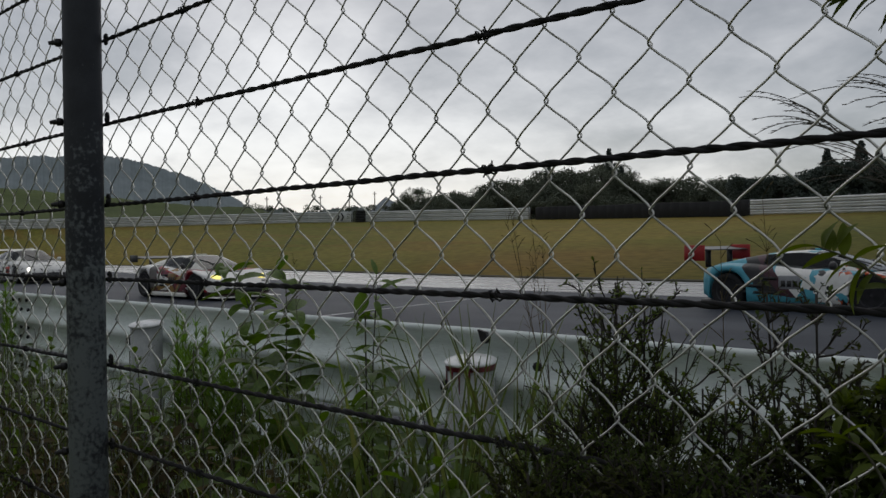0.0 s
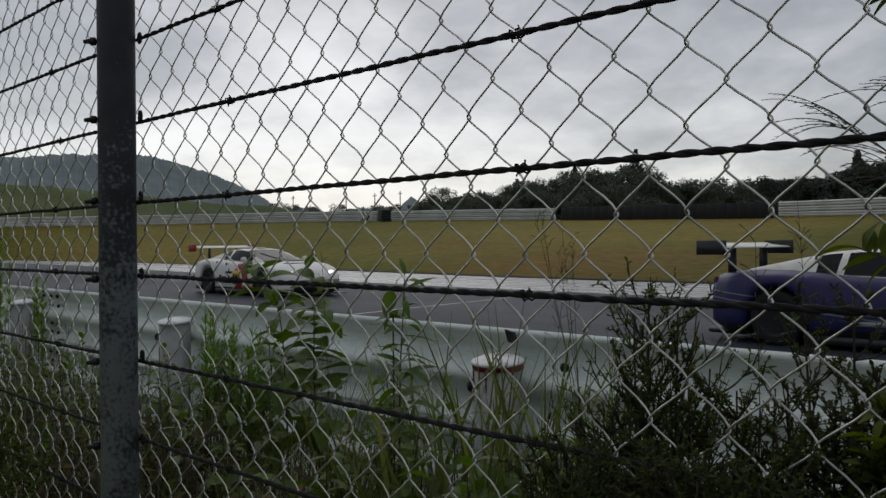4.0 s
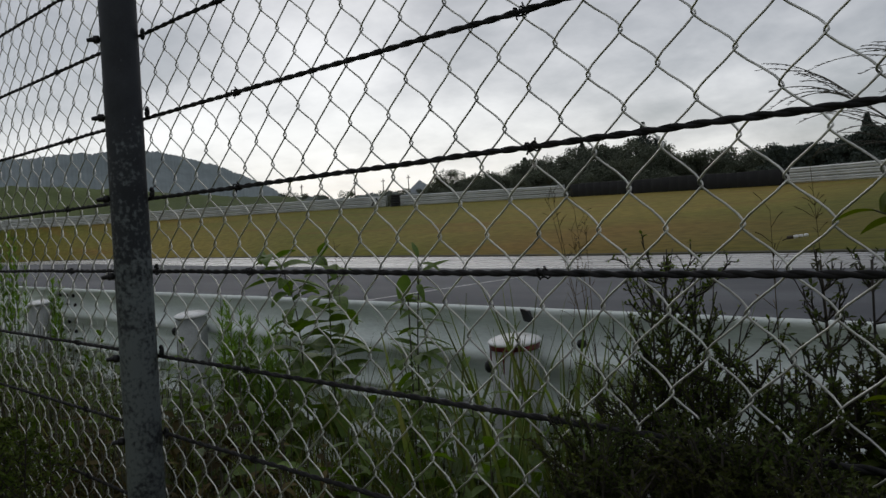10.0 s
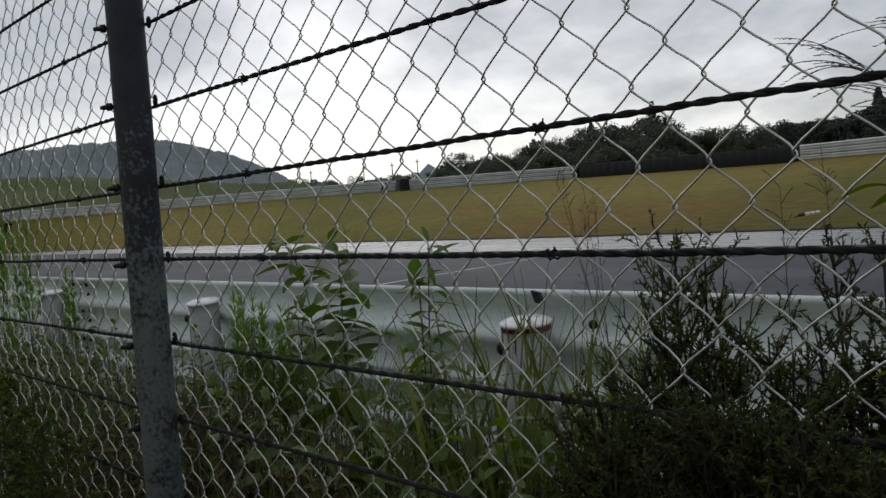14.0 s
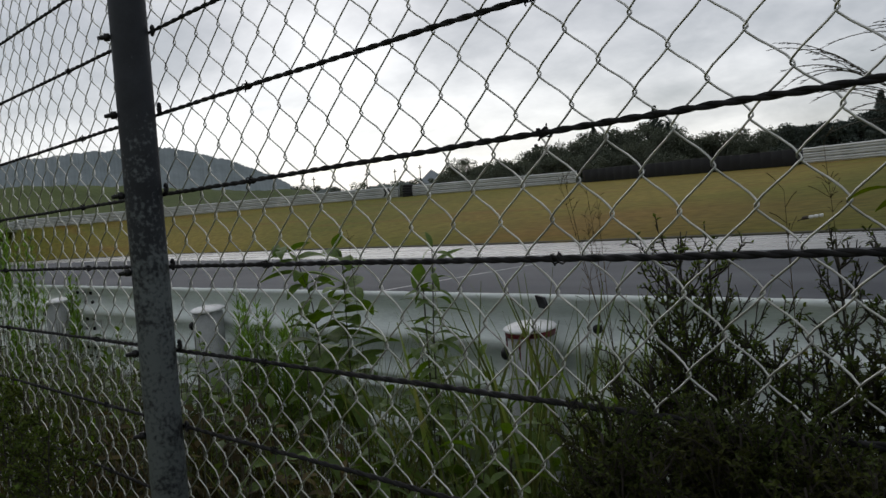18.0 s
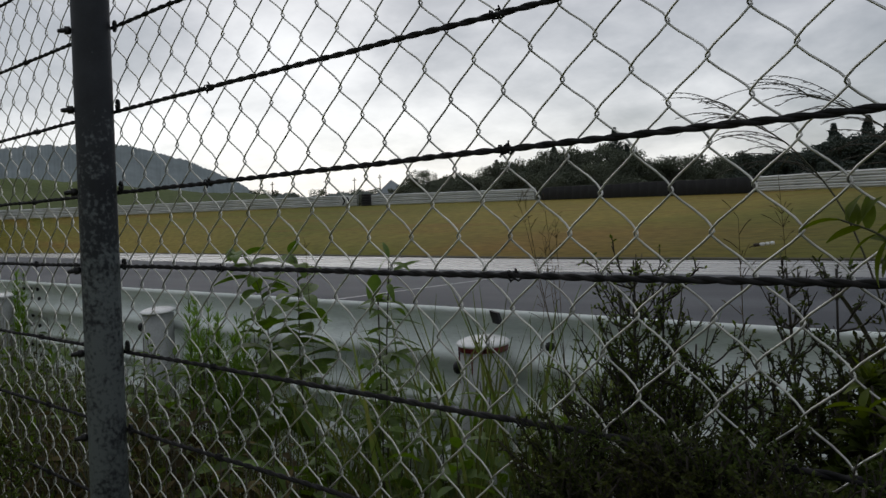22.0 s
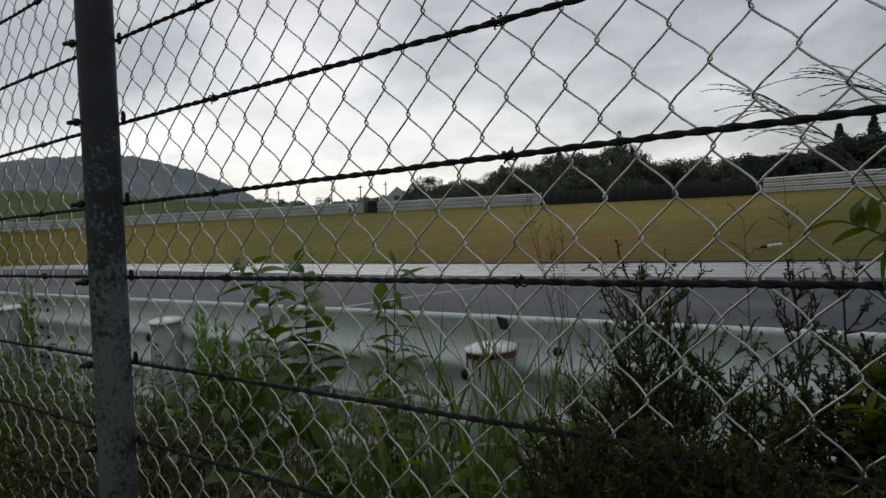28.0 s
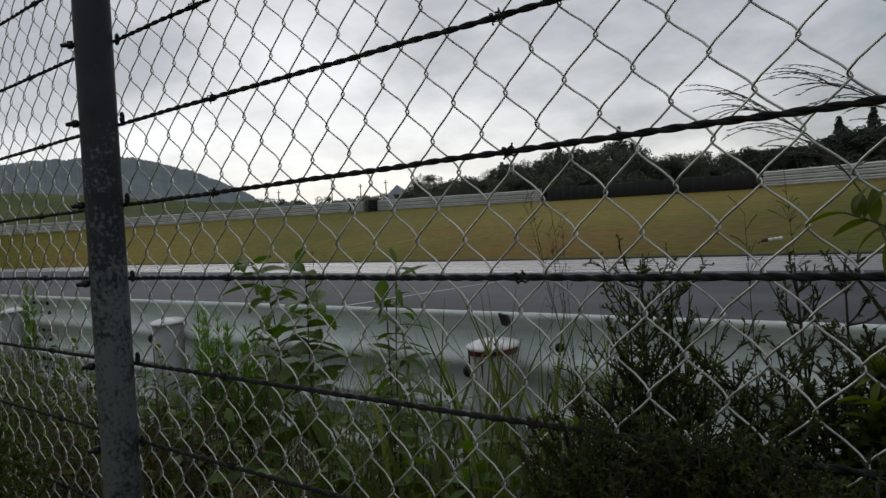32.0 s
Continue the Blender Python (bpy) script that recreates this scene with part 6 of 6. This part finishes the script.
    disc = lathe([(R * 0.48, 0.02), (R * 0.48, 0.035), (0.01, 0.036)], 24)
    rim_r = mesh_data("rim", *moved(joined((ring[0], ring[1][:-2]), *spokes, hub, disc), pose(0, 0, 0, 90)), s["rim"], smooth=False)
    rim_l = mesh_data("rim", *moved(joined((ring[0], ring[1][:-2]), *spokes, hub, disc), pose(0, 0, 0, -90)), s["rim"], smooth=False)
    wheels = []
    for xw in (xr_w, xf_w):
        for y in (-1, 1):
            wq = new("wheel", tyre)
            wq.parent = car
            yy = y * (curve("half_width", xw) - 0.155)
            wq.matrix_basis = pose(xw, yy, R)
            rim = new("rim", rim_r if y < 0 else rim_l)
            rim.parent = wq
            wheels.append((wq, xw, yy))
    return car, wheels, R


MID_ENGINE = dict(
    length=4.36, tail=-1.86, rear_axle=-1.30, front_axle=1.30, tyre=0.335,
    half_width=[(-1.86, 0.84), (-1.65, 0.96), (-1.3, 1.0), (-0.9, 0.99), (-0.4, 0.93), (0.5, 0.93), (0.95, 0.98), (1.5, 0.97), (1.9, 0.84), (2.18, 0.52)],
    deck=[(-1.86, 0.80), (-1.5, 0.86), (-0.9, 0.88), (0.4, 0.82), (1.1, 0.73), (1.5, 0.64), (1.9, 0.50), (2.18, 0.36)],
    shoulder=[(-1.86, 0.72), (-1.6, 0.80), (-1.25, 0.83), (-0.7, 0.76), (0.3, 0.68), (0.9, 0.72), (1.3, 0.73), (1.7, 0.60), (2.0, 0.46), (2.18, 0.33)],
    floor=[(-1.86, 0.24), (-1.6, 0.12), (1.7, 0.09), (2.18, 0.13)],
    cabin=[(-1.72, 0.84), (-1.2, 0.95), (-0.6, 1.06), (-0.1, 1.095), (0.2, 1.075), (0.75, 0.91), (1.2, 0.74)],
    cabin_width=[(-1.72, 0.60), (-0.6, 0.75), (0.2, 0.77), (1.2, 0.66)],
    screen=0.22, rear_screen=(-1.55, -0.95), side_glass=(-0.72, 0.66), pillar=-1.2, mirror=0.62, lamp=(0.36, 0.66, 0.55, 1.3), grille=0.31, wing=(1.0, -1.98, 0.90), number_x=0.15)
SALOON = dict(
    length=4.62, tail=-2.06, rear_axle=-1.36, front_axle=1.40, tyre=0.345,
    half_width=[(-2.06, 0.86), (-1.85, 0.97), (-1.0, 0.99), (-0.6, 0.94), (0.6, 0.94), (1.0, 0.98), (1.8, 0.98), (2.1, 0.92), (2.31, 0.72)],
    deck=[(-2.06, 0.93), (-1.7, 0.96), (-0.9, 0.94), (0.6, 0.90), (1.2, 0.86), (1.7, 0.78), (2.1, 0.66), (2.31, 0.50)],
    shoulder=[(-2.06, 0.83), (-1.75, 0.88), (-1.3, 0.88), (-0.8, 0.84), (0.5, 0.80), (1.0, 0.80), (1.4, 0.80), (1.9, 0.68), (2.2, 0.52), (2.31, 0.44)],
    floor=[(-2.06, 0.24), (-1.8, 0.12), (2.0, 0.09), (2.31, 0.11)],
    cabin=[(-1.92, 0.95), (-1.5, 1.12), (-0.9, 1.26), (-0.2, 1.31), (0.25, 1.27), (0.75, 1.08), (1.22, 0.88)],
    cabin_width=[(-2.0, 0.66), (-0.8, 0.78), (0.3, 0.80), (1.22, 0.70)],
    screen=0.28, rear_screen=(-1.85, -1.0), side_glass=(-1.15, 0.75), pillar=-0.35, mirror=0.72, lamp=(0.16, 0.74, 0.525, 0.7), grille=0.40, wing=(1.25, -2.02, 0.92), number_x=0.35)
COUPE = dict(
    length=4.60, rear_axle=-1.36, front_axle=1.40, tyre=0.345,
    half_width=[(-2.3, 0.84), (-2.0, 0.98), (-0.95, 1.0), (-0.6, 0.94), (0.6, 0.94), (1.0, 0.99), (1.8, 0.99), (2.1, 0.92), (2.3, 0.70)],
    deck=[(-2.3, 0.90), (-1.7, 0.96), (-0.9, 0.95), (0.4, 0.90), (1.2, 0.86), (1.7, 0.79), (2.1, 0.66), (2.3, 0.48)],
    shoulder=[(-2.3, 0.80), (-1.8, 0.88), (-1.3, 0.90), (-0.8, 0.84), (0.5, 0.80), (1.0, 0.82), (1.4, 0.82), (1.9, 0.70), (2.2, 0.52), (2.3, 0.42)],
    floor=[(-2.3, 0.24), (-2.0, 0.11), (2.0, 0.09), (2.3, 0.11)],
    cabin=[(-1.95, 0.95), (-1.4, 1.06), (-0.85, 1.18), (-0.35, 1.215), (0.02, 1.18), (0.5, 1.03), (0.92, 0.90)],
    cabin_width=[(-1.95, 0.62), (-0.8, 0.76), (0.2, 0.78), (0.92, 0.70)],
    screen=0.04, rear_screen=(-1.8, -0.95), side_glass=(-0.95, 0.5), pillar=-0.62, mirror=0.45, lamp=(0.22, 0.66, 0.57, 1.7), grille=0.36, wing=(1.22, -2.24, 0.94), number_x=0.10)

WHITE, RED, MAROON, GOLD, BLACK, BLUE, CYAN = (0.80, 0.79, 0.75), (0.36, 0.02, 0.025), (0.17, 0.012, 0.03), (0.34, 0.20, 0.05), (0.015, 0.015, 0.017), (0.018, 0.018, 0.090), (0.085, 0.36, 0.46)
PAINT_BULL = livery("white_and_maroon_livery", WHITE, [(MAROON, (0.20, 0, 1.0), 0.50, 0.66), (RED, (0.20, 0, 1.0), 0.64, 0.68), ((0.12, 0.11, 0.10), (1.0, 0, 0.3), -0.85, -0.45), (GOLD, (-0.25, 0, 1.0), 0.33, 0.45), (WHITE, (1, 0, 0), -2.4, -0.95), (MAROON, (1.0, 0, -2.2), -0.60, 0.25),
                                                        (RED, (1, 0, 1.1), 1.72, 2.02), (WHITE, (1, 0, 1.1), 2.02, 4.0), ((0.045, 0.012, 0.014), (0, 0, 1), 0.0, 0.20)],
                    [((0.08, 0.015, 0.02), 3.2, 0.56, (1, 0, 0), -0.7, 1.0), (GOLD, 4.0, 0.58, (1, 0, -0.3), -0.6, 0.5), (BLACK, 5.5, 0.62, (1, 0, 0), -2.2, -0.6)])
PAINT_SALOON = livery("white_livery_with_red_tail", WHITE, [(MAROON, (1.0, 0, -0.55), -1.95, -1.72), (MAROON, (1.0, 0, 0.9), -0.62, -0.38), (BLACK, (0.05, 0, 1), 0.0, 0.20), (BLACK, (1.0, 0, -1.1), 1.86, 2.5)],
                      [((0.22, 0.21, 0.21), 4.0, 0.56, (1, 0, 0), -1.8, 1.2), (BLACK, 8.0, 0.60, (1, 0, 0), -1.9, 0.9), (BLACK, 8.0, 0.60, (1, 0, 0), 1.0, 2.4)])
PAINT_BLUE = livery("dark_blue_livery", BLUE, [(BLACK, (0, 0, 1), 0.0, 0.24), ((0.20, 0.20, 0.24), (0.1, 0, 1), 0.345, 0.36), ((0.20, 0.20, 0.24), (0.1, 0, 1), 0.43, 0.445), ((0.10, 0.10, 0.12), (1, 0, 1.2), 2.55, 2.75)],
                    [((0.30, 0.31, 0.36), 6.0, 0.68, (1, 0, 0), 0.9, 2.2), (RED, 6.0, 0.70, (1, 0, 0), -1.0, 0.0)])
PAINT_PALE = livery("white_livery_with_red_flank", WHITE, [(RED, (1.0, 0, 0.5), 0.62, 0.92), ((0.25, 0.22, 0.22), (0, 0, 1), 0.30, 0.42), (BLACK, (0, 0, 1), 0.0, 0.2)], [(RED, 2.6, 0.57, (1, 0, 0), 0.0, 1.0), (BLACK, 5.0, 0.64, (1, 0, 0), -1.0, 1.6)])
PAINT_CYAN = livery("turquoise_and_white_livery", CYAN, [(WHITE, (1.0, 0, 0.5), -0.05, 3.5), (BLACK, (1.0, 0, 0.75), -0.42, -0.02), ((0.06, 0.02, 0.03), (1.0, 0, 0.9), -0.02, 0.22), (CYAN, (0.12, 0, 1), 0.0, 0.24), (BLACK, (0, 0, 1), 0.0, 0.13)],
                    [((0.55, 0.10, 0.03), 3.2, 0.56, (1, 0, 0), 0.75, 1.6), (CYAN, 3.0, 0.56, (1, 0, 0), 0.0, 1.2), (BLACK, 5.0, 0.60, (1, 0, 0), 0.2, 1.6)])

CARS = []


def add_car(base, rows, label, **more):
    """A car and its way along the track: rows of seconds, x, y."""
    car, wheels, r = race_car({**base, "label": label, **more})
    CARS.append((car, wheels, r, rows))


add_car(MID_ENGINE, [(0, -7.05, 16.7), (1, 5.1, 16.7), (2, 17.4, 16.7), (4, 42, 16.7), (32, 390, 16.7)], "turquoise and white racing car with red wing endplates",
        wing=(1.10, -1.98, 0.92), plate=0.20, paint=PAINT_CYAN, roof_paint=PAINT_CYAN, mirror_paint=M_CARBON, wing_paint=M_CARBON, endplate_paint=M_RED_PAINT, lamp_glow=M_LAMP, number_x=-0.12, panel=M_PANEL_GREY, ink=M_INK, rim=M_RIM)
add_car(MID_ENGINE, [(0, -21.4, 12.2), (0.5, -15.1, 12.2), (1, -8.65, 12.2), (2.3, 8.3, 12.2), (5, 43, 12.2), (32, 370, 12.2)],
        "white, maroon and gold wedge-shaped racing car with yellow headlights", paint=PAINT_BULL, roof_paint=M_WHITE_PAINT, mirror_paint=M_CARBON, wing_paint=M_CARBON,
        endplate_paint=M_CARBON, lamp_glow=M_LAMP_YELLOW, panel=M_PANEL_GOLD, ink=M_INK, rim=M_RIM, splitter_paint=M_WHITE_PAINT, skirt_paint=M_WHITE_PAINT)
add_car(SALOON, [(0, -37.4, 13.6), (1, -27.4, 13.5), (2, -16.28, 13.35), (3, -3.9, 12.9), (4, 8.2, 12.7), (6, 33, 12.4), (32, 350, 12.4)],
        "white racing saloon with red tail and white rear wing", paint=PAINT_SALOON, roof_paint=M_WHITE_PAINT, mirror_paint=M_WHITE_PAINT, wing_paint=M_WHITE_PAINT,
        plate=0.03, endplate_paint=M_WHITE_PAINT, lamp_glow=M_LAMP, number_x=0.52, panel=M_PANEL_RED, ink=M_INK, rim=M_RIM_PALE)
add_car(COUPE, [(0, -49, 11.7), (1, -38.6, 11.7), (2, -27.8, 11.7), (3, -16.5, 11.7), (3.5, -10.35, 11.7), (4.5, 2.2, 11.7), (6, 20.8, 11.7), (32, 340, 11.7)],
        "dark blue racing coupe with yellow headlights and tall wing", paint=PAINT_BLUE, roof_paint=M_WHITE_PAINT, mirror_paint=M_CARBON, wing_paint=M_WHITE_PAINT,
        endplate_paint=M_CARBON, lamp_glow=M_LAMP_YELLOW, number_x=0.55, panel_z=0.24, panel=M_PANEL_GREEN, ink=M_RAIL_POST, rim=M_RIM, fog=True)
add_car(COUPE, [(0, -62, 13.1), (2.6, -36.0, 13.1), (3, -31.9, 13.1), (3.5, -26.6, 13.1), (5.5, -3.2, 13.1), (6.5, 9.0, 13.1), (8, 27.4, 13.1), (32, 320, 13.1)],
        "white racing coupe with red flanks and lit headlights", paint=PAINT_PALE, roof_paint=M_WHITE_PAINT, mirror_paint=M_WHITE_PAINT, wing_paint=M_WHITE_PAINT,
        endplate_paint=M_RED_PAINT, lamp_glow=M_LAMP, panel=M_PANEL_YELLOW, ink=M_INK, rim=M_RIM)


# ---------------------------------------------------------------- what moves
SWAY_A = [(0.0, 0.02), (3.0, 0.005), (6.0, -0.015), (8.0, -0.033), (12.0, -0.012), (14.0, -0.016), (17.0, -0.017), (18.2, -0.025), (19.0, -0.056), (20.0, -0.140), (21.0, -0.157), (22.0, -0.132), (23.0, -0.139),
          (24.0, -0.128), (25.0, -0.049), (28.0, -0.070), (29.0, -0.139), (30.0, -0.121), (31.0, -0.072), (32.0, -0.106)]


def motions():
    last = 32.0
    for car, wheels, r, rows in CARS:
        walk(car, [(t, pose(x, y, ROAD_Z)) for t, x, y in rows])
        for w, xw, yw in wheels:
            spin = []
            for k in range(0, 241):
                x = float(np.interp(k / FPS, [q[0] for q in rows], [q[1] for q in rows]))
                spin.append((k / FPS, pose(xw, yw, r, 0, math.degrees((x - rows[0][1]) / r) % 360, 0)))
            walk(w, spin + [(last, spin[-1][1])])
    for plant, foot in ((plume_a, (-0.535, 1.30)), (plume_b, (-0.40, 1.30))):
        walk(plant, [(t, pose(foot[0], foot[1], 0, 0, math.degrees(d / 1.5), 0)) for t, d in SWAY_A])


motions()
